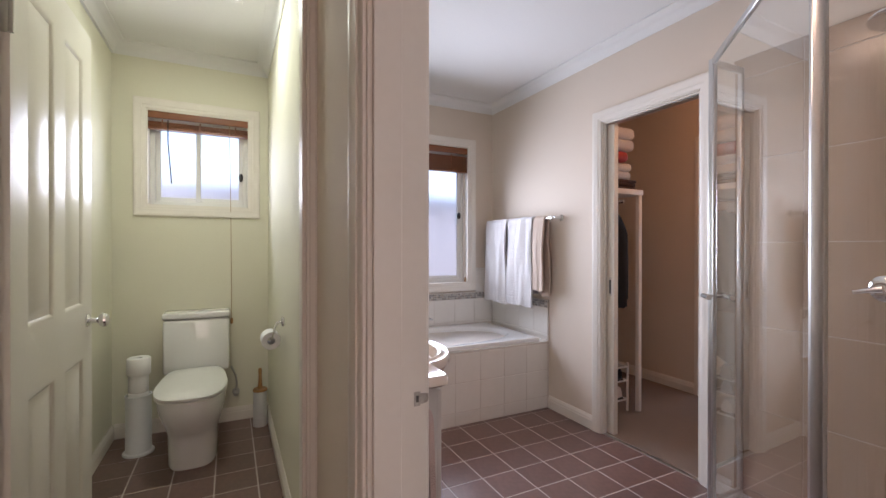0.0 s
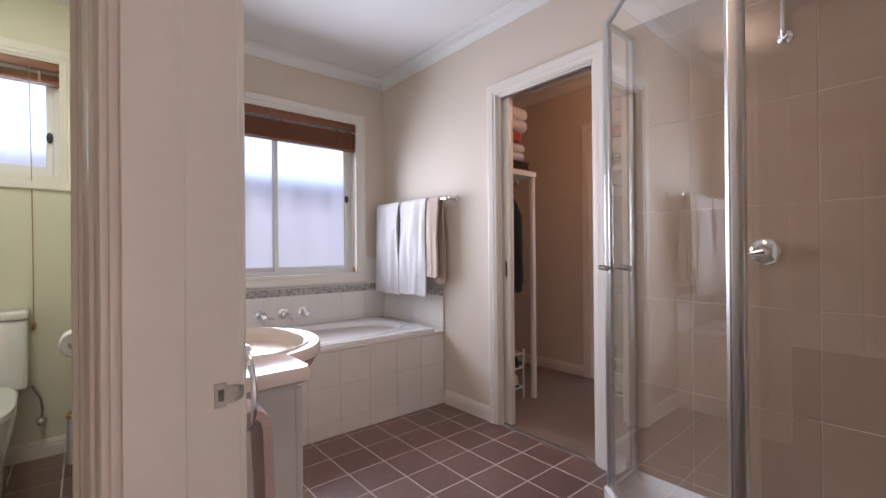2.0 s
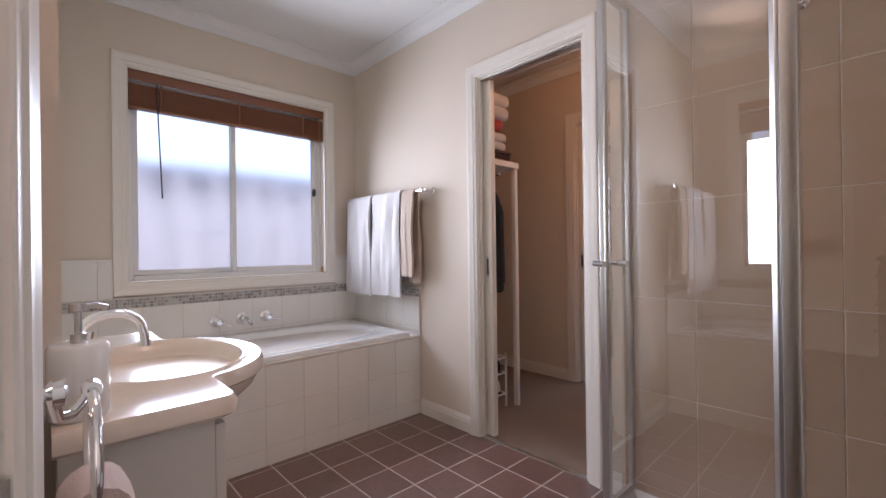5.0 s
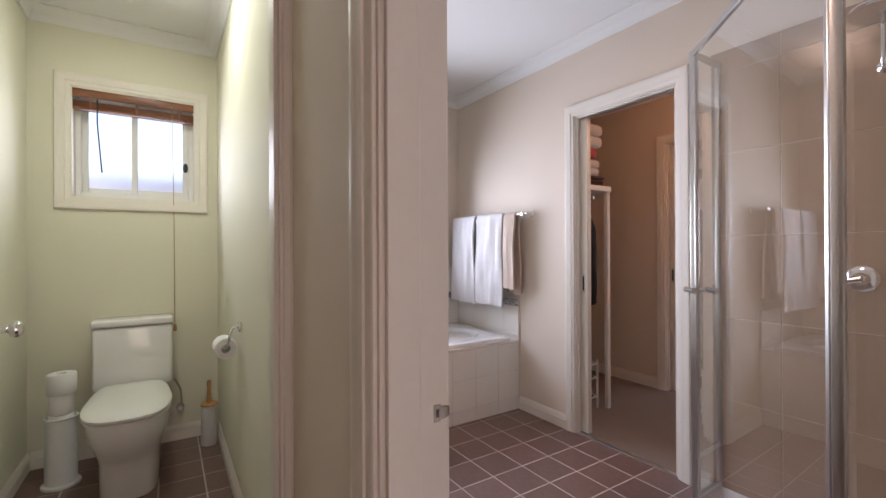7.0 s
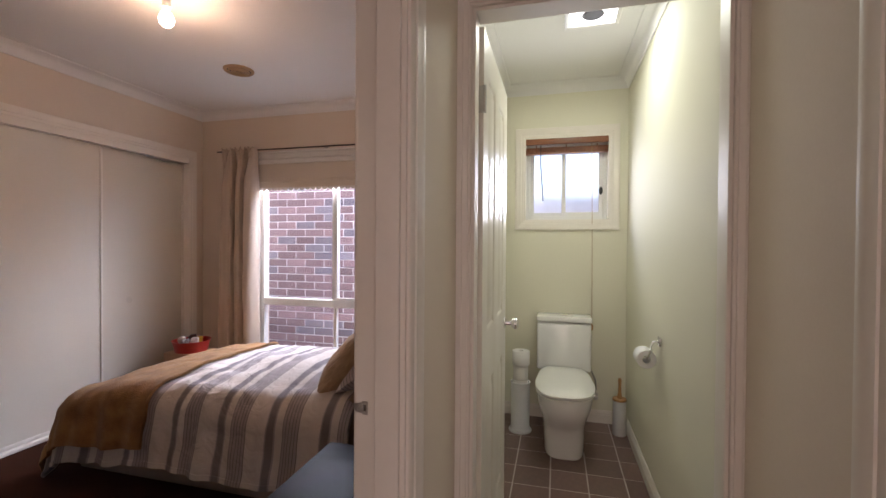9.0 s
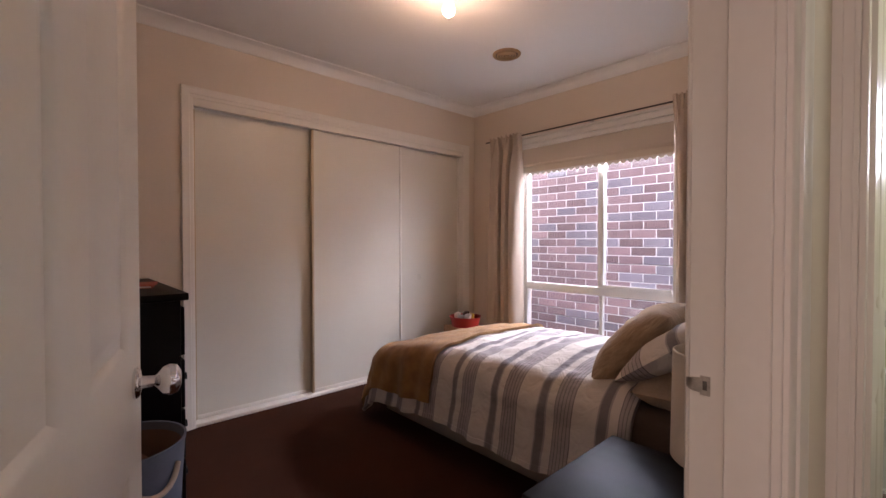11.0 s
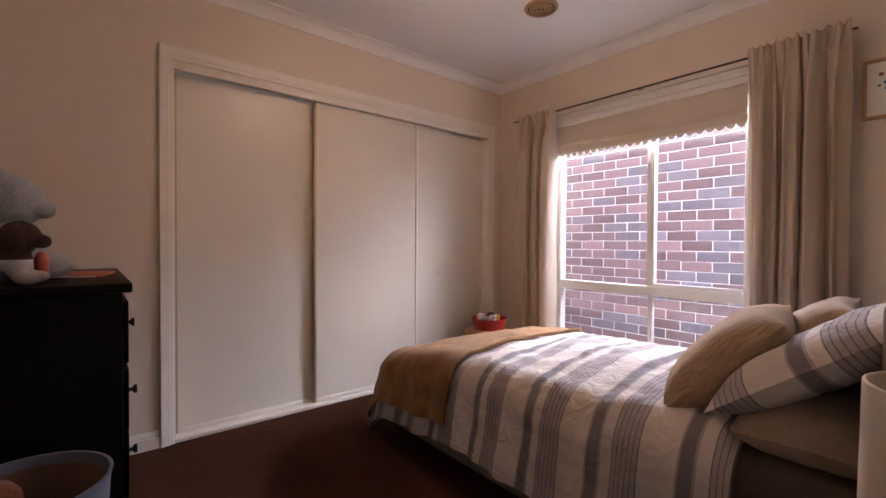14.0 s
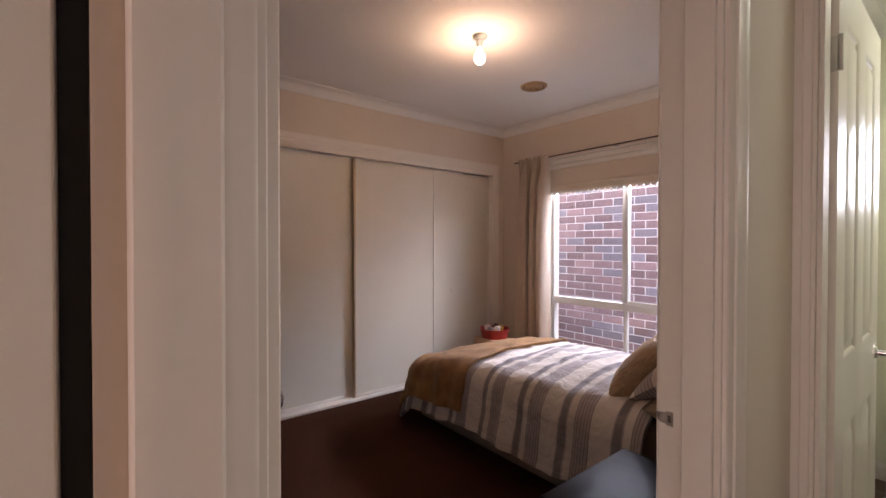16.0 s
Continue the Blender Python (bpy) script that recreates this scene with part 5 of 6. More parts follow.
def pillow_bm(w, h, t, seed, pinch=0.06, wr=0.009):
    bm = bmesh.new()
    n = 26
    made = {}
    for side in (1, -1):
        for i in range(n + 1):
            for j in range(n + 1):
                edge = i in (0, n) or j in (0, n)
                if edge and side < 0:
                    made[side, i, j] = made[1, i, j]
                    continue
                u, v = 2 * i / n - 1, 2 * j / n - 1
                f = ((1 - abs(u) ** 3) * (1 - abs(v) ** 3)) ** 0.5
                x = u * w / 2 * (1 - pinch * (1 - v * v) * abs(u) ** 3)
                y = v * h / 2 * (1 - pinch * (1 - u * u) * abs(v) ** 3)
                k = noise.noise(Vector((u * 2.5 + seed, v * 2.5, side * 2 + seed))) + 0.6 * noise.noise(Vector((u * 6 + seed, v * 5, side * 3)))
                made[side, i, j] = bm.verts.new((x, y, side * (t / 2 * f + wr * k * f)))
    for side in (1, -1):
        for i in range(n):
            for j in range(n):
                bm.faces.new([made[side, i, j], made[side, i + 1, j], made[side, i + 1, j + 1], made[side, i, j + 1]])
    return bm


def cushion(name, label, m, w, h, t, seed, mat, category="pillow", group=""):
    ob = thing(name, label, category, bm=pillow_bm(w, h, t, seed), mat=mat, group=group)
    ob.matrix_basis = m
    return ob


# x runs along the bed's length, y across it; they lean on the headboard
cushion("pillow", "beige flat pillow lying on the brown sheet", pose(-0.83, 2.12, 0.61, 0, -6, 90), 0.50, 0.33, 0.17, 2, BEIGE)
cushion("pillow", "beige flat pillow lying beside the wall", pose(-0.92, 2.60, 0.61, 0, -6, 90), 0.44, 0.42, 0.14, 21, BEIGE)
cushion("striped_pillow", "cream striped pillow leaning on the headboard", pose(-0.84, 2.14, 0.775, 0, -37, 0), 0.50, 0.60, 0.15, 11, SHAM, group="striped pillows")
cushion("striped_pillow", "cream striped pillow leaning behind a cushion", pose(-0.895, 2.58, 0.73, 0, -32, 0), 0.50, 0.50, 0.15, 16, SHAM, group="striped pillows")
cushion("cushion", "beige velvet square cushion behind another", pose(-0.95, 2.50, 0.745, 0, -47, 4), 0.42, 0.42, 0.17, 4, BEIGE, "cushion")
cushion("cushion", "ribbed beige plush cushion leaning on the pillows", pose(-1.075, 2.17, 0.725, 0, -46, 10), 0.43, 0.46, 0.19, 6, RIBBED, "cushion")

# curtains on a track
def curtain(name, x0, x1, y, ztop, zbot, folds, label, seed, pull=0.0):
    c = thing(name, label, "curtain", group="bedroom curtains")
    bm = bmesh.new()
    rows, cols = 48, folds * 26

    def fn(u, v):
        z = ztop + (zbot - ztop) * u
        k = min(1, max(0, u / 0.14)) ** 0.7
        wv = v + 0.07 * noise.noise(Vector((v * 4, 0.6 * u, seed)))
        ph = 2 * math.pi * folds * wv + 0.8 * noise.noise(Vector((v * 3, u * 1.5, seed)))
        amp = 0.070 * (0.85 + 0.8 * noise.noise(Vector((v * 5, 0.5 * u, seed))))
        deep = amp * (math.sin(ph) + 0.32 * math.sin(2.3 * ph + seed) + 0.16 * math.sin(4.1 * ph + 2 * seed + 2 * u))
        pleat = 0.014 * math.sin(2.6 * ph + 2) + 0.006 * math.sin(6.1 * ph)
        w = x1 - x0
        squeeze = 1 - 0.10 * math.sin(math.pi * min(1, u * 1.1)) * pull
        x = (x0 + x1) / 2 + (v - 0.5) * w * squeeze + 0.016 * k * math.sin(2 * ph + seed)
        z += (1 - k) * (0.016 * noise.noise(Vector((v * 26, seed, 1))) + 0.006 * math.sin(2.6 * ph))
        return x, y + k * deep + (1 - k) * pleat + 0.01 * k * noise.noise(Vector((v * 9, u * 6, seed))), z
    cloth_sheet(bm, rows, cols, fn, 0.004)
    part("drop", bm, CURTAIN, c)
    b = bmesh.new()
    cloth_sheet(b, 4, cols, lambda u, v: tuple(Vector(fn(0.05 * u - 0.004, v)) + Vector((0, -0.005, 0))), 0.004)
    part("heading_tape", b, CURTAIN, c, "gathered pencil-pleat heading")
    return c


curtain("curtain", -2.99, -2.625, 3.318, 2.135, 0.03, 3, "taupe lined curtain drawn open beside the wardrobe", 2.0, 0.6)
curtain("curtain", -1.36, -0.94, 3.315, 2.15, 0.03, 4, "taupe lined curtain drawn open beside the bed", 7.0, 0.6)
ct = thing("curtain_rail", "slim dark curtain rail above the bedroom window", "curtain rail")
b = bmesh.new()
tube(b, [(-3.06, 3.345, 2.125), (-0.92, 3.345, 2.125)], 0.006, 10)
part("rail", b, INK, ct)
for x in (-3.03, -1.98, -0.95):
    part("bracket", B(x - 0.008, x + 0.008, 3.345, 3.419, 2.117, 2.133, bevel=0.002), ALU, ct)
# roller blind with a frilled hem, part drawn
bl = thing("roller_blind", "cream roller blind with a frilled hem, partly drawn", "blind")
for z0, z1, y0 in ((2.100, 2.116, 3.372), (2.078, 2.0985, 3.388), (2.050, 2.0765, 3.380), (2.010, 2.0485, 3.396)):
    part("pelmet_board", B(NW[0] - 0.01, NW[1] + 0.01, y0, 3.418, z0, z1, bevel=0.003), BLINDWHITE, bl, "white timber pelmet moulding", smooth=False)
b = bmesh.new()
tube(b, [(NW[0] + 0.02, 3.455, 1.985), (NW[1] - 0.02, 3.455, 1.985)], 0.026, 18)
part("roller", b, BLINDCLOTH, bl)
part("cloth", B(NW[0] + 0.022, NW[1] - 0.022, 3.428, 3.430, 1.80, 2.03), BLINDCLOTH, bl)
part("weight_bar", B(NW[0] + 0.022, NW[1] - 0.022, 3.423, 3.435, 1.845, 1.872, bevel=0.004), BLINDCLOTH, bl)
b = bmesh.new()
n = 24
W = NW[1] - NW[0] - 0.044
low = [(NW[0] + 0.022 + W * (i + k / 8) / n, 1.794 - 0.026 * math.sin(math.pi * k / 8)) for i in range(n) for k in range(8)] + [(NW[1] - 0.022, 1.794)]
rings(b, [[Vector((x, y, z)) for x, z in low] for y in (3.4275, 3.4305)] + [[Vector((x, 3.4305, 1.80)) for x, z in low], [Vector((x, 3.4275, 1.80)) for x, z in low], [Vector((x, 3.4275, z)) for x, z in low]], False)
part("frill", b, BLINDWHITE, bl, "white scalloped lace hem")

# chest of drawers
ch = thing("chest_of_drawers", "black-brown wooden chest of drawers against the wall", "chest of drawers")
part("carcass", B(-3.18, -2.285, 0.09, 0.605, 0.04, 0.93, bevel=0.003), ESPRESSO, ch)
part("top", B(-3.21, -2.26, 0.078, 0.63, 0.932, 0.962, bevel=0.004), ESPRESSO, ch)
for zz, hh, cols in ((0.70, 0.20, 2), (0.48, 0.20, 1), (0.27, 0.20, 1), (0.06, 0.20, 1)):
    for k in range(cols):
        w = 0.87 / cols
        xa = -3.167 + k * w
        dr = part("drawer", B(xa + 0.004, xa + w - 0.004, 0.606, 0.622, zz, zz + hh, bevel=0.003), ESPRESSO, ch)
        for kx in ((0.5,) if cols == 2 else (0.14, 0.86)):
            b = bmesh.new()
            lathe(b, [(0, 0), (0.008, 0), (0.006, 0.014), (0.014, 0.02), (0.016, 0.028), (0, 0.03)], 16, pose(xa + w * kx, 0.622, zz + hh / 2, -90))
            part("knob", b, BLACK, dr, "dark round knob")
for x in (-3.15, -2.325):
    for y in (0.12, 0.57):
        part("leg", B(x - 0.03, x + 0.03, y - 0.03, y + 0.03, 0, 0.04), ESPRESSO, ch)


# soft toys, plain shapes
def plush(name, label, mat, at, blobs, turn=0.0):
    bm = bmesh.new()
    for c, r in blobs:
        blob(bm, c, r)
    ob = thing(name, label, "soft toy", bm=bm, mat=mat, group="soft toys")
    skin = ob.modifiers.new("skin", "REMESH")
    skin.mode, skin.voxel_size, skin.use_smooth_shade = "VOXEL", 0.006, True
    ob.matrix_basis = pose(*at, 0, 0, turn)
    return ob


plush("soft_toy", "large blue-grey plush toy sitting on the chest of drawers", PLUSHBLUE, (-2.56, 0.315, 0.962),
      [((0, 0, 0.10), (0.11, 0.10, 0.105)), ((0.0, 0.01, 0.26), (0.09, 0.088, 0.088)), ((0.02, 0.09, 0.235), (0.04, 0.035, 0.03)), ((0.06, -0.01, 0.335), (0.028, 0.018, 0.028)), ((-0.055, -0.01, 0.335), (0.028, 0.018, 0.028)), ((0.03, 0.10, 0.05), (0.045, 0.07, 0.045)), ((-0.1, 0.07, 0.05), (0.045, 0.06, 0.045)), ((0.085, 0.05, 0.12), (0.035, 0.035, 0.07)), ((0.02, -0.07, 0.27), (0.05, 0.03, 0.09)), ((-0.08, 0.02, 0.13), (0.035, 0.035, 0.06))])
plush("soft_toy", "white plush puppy toy on the chest of drawers", PLUSHWHITE, (-2.385, 0.185, 0.962),
      [((0, 0, 0.07), (0.065, 0.06, 0.07)), ((0.0, 0.02, 0.16), (0.055, 0.055, 0.052)), ((0.01, 0.075, 0.15), (0.03, 0.032, 0.026)), ((0.04, 0.05, 0.025), (0.026, 0.04, 0.025)), ((-0.04, 0.05, 0.025), (0.026, 0.04, 0.025)), ((-0.05, 0.0, 0.165), (0.018, 0.03, 0.045)), ((0.05, 0.0, 0.165), (0.018, 0.03, 0.045))], -10)
PUPPY = material("brown_and_white_plush", (0.10, 0.035, 0.02), (0.03, 0.014, 0.010), rough=0.95, big=9, fine=260, bump=1.0, depth=0.008, sheen=0.04)
_n, _l = PUPPY.node_tree.nodes, PUPPY.node_tree.links
_co, _sp, _lt, _mx = _n.new("ShaderNodeTexCoord"), _n.new("ShaderNodeSeparateXYZ"), _n.new("ShaderNodeMath"), _n.new("ShaderNodeMix")
_lt.operation, _lt.inputs[1].default_value, _mx.data_type = "LESS_THAN", 0.075, "RGBA"
_l.new(_co.outputs["Object"], _sp.inputs[0])
_l.new(_sp.outputs[2], _lt.inputs[0])
_l.new(_lt.outputs[0], _mx.inputs[0])
_l.new(PUPPY.node_tree.nodes["Principled BSDF"].inputs["Base Color"].links[0].from_socket, _mx.inputs[6])
_mx.inputs[7].default_value = (0.6, 0.53, 0.48, 1)
_l.new(_mx.outputs[2], PUPPY.node_tree.nodes["Principled BSDF"].inputs["Base Color"])
plush("soft_toy", "dark brown and white plush puppy toy on the chest", PUPPY, (-2.42, 0.315, 0.962),
      [((0, -0.03, 0.085), (0.055, 0.075, 0.055)), ((0.0, 0.05, 0.145), (0.05, 0.05, 0.048)), ((-0.045, 0.045, 0.135), (0.016, 0.03, 0.048)), ((0.045, 0.045, 0.135), (0.016, 0.03, 0.048)),
       ((0, 0.045, 0.065), (0.034, 0.034, 0.055)), ((-0.034, 0.075, 0.02), (0.022, 0.034, 0.02)), ((0.034, 0.075, 0.02), (0.022, 0.034, 0.02)), ((0.0, 0.10, 0.13), (0.022, 0.024, 0.022))], -14)
plush("soft_toy", "small orange plush heart leaning on the toy", REDCARD, (-2.49, 0.405, 1.0), [((-0.012, 0, 0.03), (0.03, 0.02, 0.03)), ((0.014, 0, 0.03), (0.03, 0.02, 0.03)), ((0, 0, 0.0), (0.022, 0.018, 0.04))])
bk = thing("book", "thin coral red book lying on the chest of drawers", "book", pose(-2.70, 0.50, 0.962, 0, 0, -14))
part("cover", B(-0.12, 0.12, -0.08, 0.08, 0.0, 0.012, bevel=0.002), REDCARD, bk)
part("pages", B(-0.116, 0.121, -0.076, 0.076, 0.0025, 0.0095), PAPER, bk, "cream page block")

# fabric toy basket by the drawers
bs = thing("toy_basket", "blue-grey fabric basket with cream rope handle", "basket", pose(-2.06, 0.385, 0, 0, 0, -20))
b = bmesh.new()
lathe(b, [(0, 0.0), (0.14, 0.0), (0.15, 0.01), (0.168, 0.24), (0.182, 0.46), (0.188, 0.487), (0.180, 0.487), (0.174, 0.46), (0.160, 0.24), (0.145, 0.02), (0, 0.02)], 40, None)
part("body", b, BASKETF, bs)
b = bmesh.new()
lathe(b, [(0.172, 0.46), (0.159, 0.24), (0.144, 0.022), (0, 0.022)], 40, None, False, True)
part("lining", b, BASKETIN, bs, "beige lining")
b = bmesh.new()
tube(b, [(0.178 * math.cos(radians(a)) * (1.03 + 0.12 * math.sin(radians((a - 10) * 3))), 0.178 * math.sin(radians(a)) * (1.03 + 0.12 * math.sin(radians((a - 10) * 3))), 0.42 - 0.06 * math.sin(radians((a - 10) * 3))) for a in range(10, 71, 6)], 0.009, 10)
part("handle", b, ROPE, bs, "cream rope handle")
plush("soft_toy", "tan plush toy lying in the fabric basket", TAN, (-2.06, 0.39, 0.26), [((0, 0, 0.10), (0.10, 0.09, 0.08)), ((-0.06, -0.06, 0.17), (0.06, 0.06, 0.06)), ((0.07, 0.04, 0.12), (0.05, 0.05, 0.06))])
plush("soft_toy", "tan plush toy sticking up from the basket", TAN, (-2.05, 0.30, 0.36), [((0, 0, 0.12), (0.035, 0.035, 0.11)), ((0.0, 0.0, 0.02), (0.06, 0.06, 0.06))])

# bedside table and lamp
ns = thing("bedside_table", "black-brown wooden bedside table beside the bed", "bedside table")
part("top", B(-0.945, -0.505, 1.12, 1.63, 0.482, 0.508, bevel=0.004), ESPRESSO, ns)
part("shelf", B(-0.93, -0.52, 1.135, 1.615, 0.14, 0.16, bevel=0.002), ESPRESSO, ns)
for x in (-0.925, -0.525):
    for y in (1.14, 1.61):
        part("leg", B(x - 0.018, x + 0.018, y - 0.018, y + 0.018, 0, 0.482, bevel=0.003), ESPRESSO, ns)
part("apron", B(-0.93, -0.912, 1.16, 1.59, 0.40, 0.482), ESPRESSO, ns)
lm = thing("table_lamp", "unlit table lamp with cream drum shade", "lamp", pose(-0.565, 1.445, 0.508))
b = bmesh.new()
lathe(b, [(0.118, 0.112), (0.122, 0.114), (0.118, 0.385), (0.114, 0.387), (0.112, 0.385), (0.116, 0.116), (0.118, 0.112)], 40, None, False, False)
part("shade", b, SHADE, lm, "cream fabric drum shade")
b = bmesh.new()
lathe(b, [(0, 0), (0.07, 0), (0.072, 0.008), (0.02, 0.02), (0.014, 0.05), (0.03, 0.08), (0.03, 0.11), (0.012, 0.15), (0.012, 0.22), (0, 0.22)], 24)
part("base", b, CERAMIC, lm, "white ceramic base")
b = bmesh.new()
for a in (0, 120, 240):
    tube(b, [(0.012 * math.cos(radians(a)), 0.012 * math.sin(radians(a)), 0.21), (0.115 * math.cos(radians(a)), 0.115 * math.sin(radians(a)), 0.30)], 0.002, 6)
part("spider", b, ALU, lm)
plush("soft_toy", "yellow plush toy on the shelf of the bedside table", YELLOW, (-0.80, 1.66, 0.0), [((0, 0, 0.12), (0.06, 0.05, 0.12)), ((0.0, 0.0, 0.27), (0.05, 0.045, 0.05))])

# red toy tub by the window
tb = thing("toy_tub", "red plastic tub of small toys by the window", "toy tub", pose(-2.98, 2.98, 0.0))
part("stand", B(-0.16, 0.16, -0.12, 0.12, 0.0, 0.41, bevel=0.004), OAK, tb, "pale timber stand")
b = bmesh.new()
lathe(b, [(0, 0.412), (0.12, 0.412), (0.14, 0.50), (0.146, 0.502), (0.136, 0.50), (0.117, 0.42), (0, 0.42)], 28)
part("tub", b, REDPLASTIC, tb)
for k, (dx, dy, r, mt) in enumerate(((-0.06, -0.04, 0.032, PLUSHWHITE), (0.0, -0.06, 0.03, PLUSHBLUE), (0.06, -0.03, 0.034, PLUSHWHITE), (0.03, 0.04, 0.035, YELLOW), (-0.04, 0.05, 0.034, PLUSHBROWN))):
    plush("small_toy", "small rounded toy heaped in the red tub", mt, (-2.98 + dx, 2.98 + dy, 0.50 - 0.01 * (k % 2)), [((0, 0, 0), (r, r * 0.9, r)), ((r * 0.7, 0, r * 0.6), (r * 0.5, r * 0.5, r * 0.5))])

# ceiling fixtures
cv = thing("ceiling_vent", "round beige plastic ceiling vent", "vent", pose(-2.225, 2.63, HZ))
b = bmesh.new()
lathe(b, [(0.10, 0), (0.10, -0.006), (0.094, -0.012), (0.080, -0.012), (0.078, -0.004), (0.078, 0)], 40, None, False, False)
part("frame", b, VENTBEIGE, cv)
for r in (0.062, 0.044, 0.026):
    b = bmesh.new()
    lathe(b, [(r + 0.006, -0.004), (r + 0.008, -0.012), (r - 0.002, -0.017), (r - 0.006, -0.012), (r - 0.002, -0.006), (r + 0.006, -0.004)], 36, None, False, False)
    part("ring", b, VENTBEIGE, cv)
b = bmesh.new()
lathe(b, [(0, -0.006), (0.012, -0.006), (0.012, -0.018), (0, -0.02)], 20)
part("hub", b, VENTBEIGE, cv)
# flat dark disc paints the shade of the opening behind the rings
b = bmesh.new()
lathe(b, [(0, -0.001), (0.078, -0.001), (0.078, -0.003), (0, -0.003)], 30)
part("duct", b, INK, cv, "dark disc painting the shade behind the rings")
pl = thing("pendant_bulb", "lit bare bulb in a white batten holder", "ceiling light", pose(-1.905, 1.76, HZ))
b = bmesh.new()
lathe(b, [(0, 0), (0.042, 0), (0.042, -0.012), (0.034, -0.022), (0.021, -0.028), (0.019, -0.07), (0.0, -0.07)], 28)
part("holder", b, PLASTIC, pl)
b = bmesh.new()
lathe(b, [(0, -0.07), (0.013, -0.07), (0.014, -0.085), (0.026, -0.103), (0.034, -0.125), (0.030, -0.147), (0.016, -0.160), (0, -0.163)], 28)
g = part("bulb", b, BULB, pl, "glowing glass bulb")
# unseen fixture; its form and place are assumed
oy = thing("oyster_light", "round frosted bathroom ceiling light assumed out of view", "ceiling light", pose(1.25, 1.55, HZ))
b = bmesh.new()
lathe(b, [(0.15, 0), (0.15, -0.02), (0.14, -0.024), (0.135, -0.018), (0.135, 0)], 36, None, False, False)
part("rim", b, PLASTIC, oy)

# holder added out of view to carry the robe's fill lamp
rl = thing("robe_fill_holder", "unseen bulb holder added for the robe fill lamp", "ceiling light", pose(2.95, 1.35, HZ))
b = bmesh.new()
lathe(b, [(0, 0), (0.042, 0), (0.042, -0.012), (0.034, -0.022), (0.021, -0.028), (0.019, -0.07), (0.0, -0.07)], 24)
part("holder", b, PLASTIC, rl)

# framed print: a tree of coloured dots
pc = thing("framed_print", "framed print of a tree with coloured dots", "picture", pose(-0.768, 3.418, 1.832))
b = bmesh.new()
for a in ((-0.14, 0.14, 0.125, 0.14), (-0.14, 0.14, -0.14, -0.125), (-0.14, -0.125, -0.125, 0.125), (0.125, 0.14, -0.125, 0.125)):
    box(b, a[0], a[1], -0.022, 0, a[2], a[3], 0.002, 1)
part("frame", b, OAK, pc, "pale oak frame")
part("mount", B(-0.125, 0.125, -0.012, -0.002, -0.125, 0.125), CARD, pc, "white card mount")
b = bmesh.new()
for p, q, w in (((0, -0.095), (0.004, -0.03), 0.007), ((0.002, -0.04), (-0.04, 0.0), 0.004), ((0.002, -0.035), (0.045, 0.005), 0.004), ((0.004, -0.03), (0.01, 0.03), 0.004)):
    tube(b, [(p[0], -0.0125, p[1]), (q[0], -0.0125, q[1])], [w, w * 0.5], 6)
part("printed_tree", b, INK, pc, "dark printed trunk and twigs")
dots = [material("print_" + n, c, rough=0.8, bump=0.0) for n, c in (("red", (0.5, 0.04, 0.03)), ("green", (0.06, 0.22, 0.07)), ("blue", (0.03, 0.16, 0.35)), ("orange", (0.6, 0.22, 0.03)), ("purple", (0.18, 0.05, 0.2)))]
rnd = random.Random(4)
for k in range(46):
    a, r = rnd.uniform(0, 2 * math.pi), 0.075 * math.sqrt(rnd.random())
    b = bmesh.new()
    s = rnd.uniform(0.006, 0.011)
    lathe(b, [(0, 0), (s, 0), (s, 0.0012), (0, 0.0012)], 10, pose(r * math.cos(a) * 1.25, -0.012, 0.035 + r * math.sin(a) * 0.8, 90))
    part("printed_dot", b, dots[k % 5], pc)

# ---------------------------------------------------------------- walk-in robe
sf = thing("robe_shelf", "cream robe shelf with post and hanging rail", "shelf")
part("shelf", B(2.462, 2.905, 2.245, 3.415, 1.598, 1.637, bevel=0.003), TRIM, sf)
part("post", B(2.872, 2.902, 2.255, 2.285, 0.004, 1.598, bevel=0.002), TRIM, sf)
part("wall_batten", B(2.462, 2.48, 2.30, 3.40, 1.535, 1.598), TRIM, sf)
b = bmesh.new()
tube(b, [(2.71, 2.25, 1.545), (2.71, 3.41, 1.545)], 0.0125, 12)
part("hanging_rail", b, CHROME, sf, "chrome hanging rail")


def garment(name, label, y, ztop, zbot, w, mat, seed):
    g = thing(name, label, "clothes", group="hanging clothes")
    bm = bmesh.new()
    loops = []
    for k in range(26):
        u = k / 25
        z = ztop + (zbot - ztop) * u
        ww = w * (0.28 + 0.72 * min(1, (u * 4.5) ** 0.7)) * (1 + 0.05 * noise.noise(Vector((u * 3, seed, 1))))
        loops.append([Vector((2.71 + ww / 2 * math.cos(a) * (1 + 0.08 * noise.noise(Vector((3 * math.cos(a), 3 * math.sin(a) + seed, u * 3)))), y + (0.035 + 0.025 * u) * math.sin(a) * (1 + 0.4 * math.sin(5 * a + seed) * u), z + 0.03 * math.cos(3 * a + seed) * (u > 0.9))) for a in (2 * math.pi * i / 24 for i in range(24))])
    rings(bm, loops)
    part("cloth", bm, mat, g)
    b = bmesh.new()
    tube(b, [(2.71, y, ztop - 0.01), (2.71, y, 1.53)] + arc((2.71, y, 1.548), 0.014, -90, 150, 8, "xz"), 0.002, 6)
    part("hanger_hook", b, CHROME, g)
    return g


garment("hanging_coat", "black wool coat hanging from the robe rail", 2.36, 1.47, 0.80, 0.33, COAT, 1.0)
garment("hanging_coat", "long black dress hanging behind the coat", 2.47, 1.46, 0.42, 0.28, COAT, 4.0)
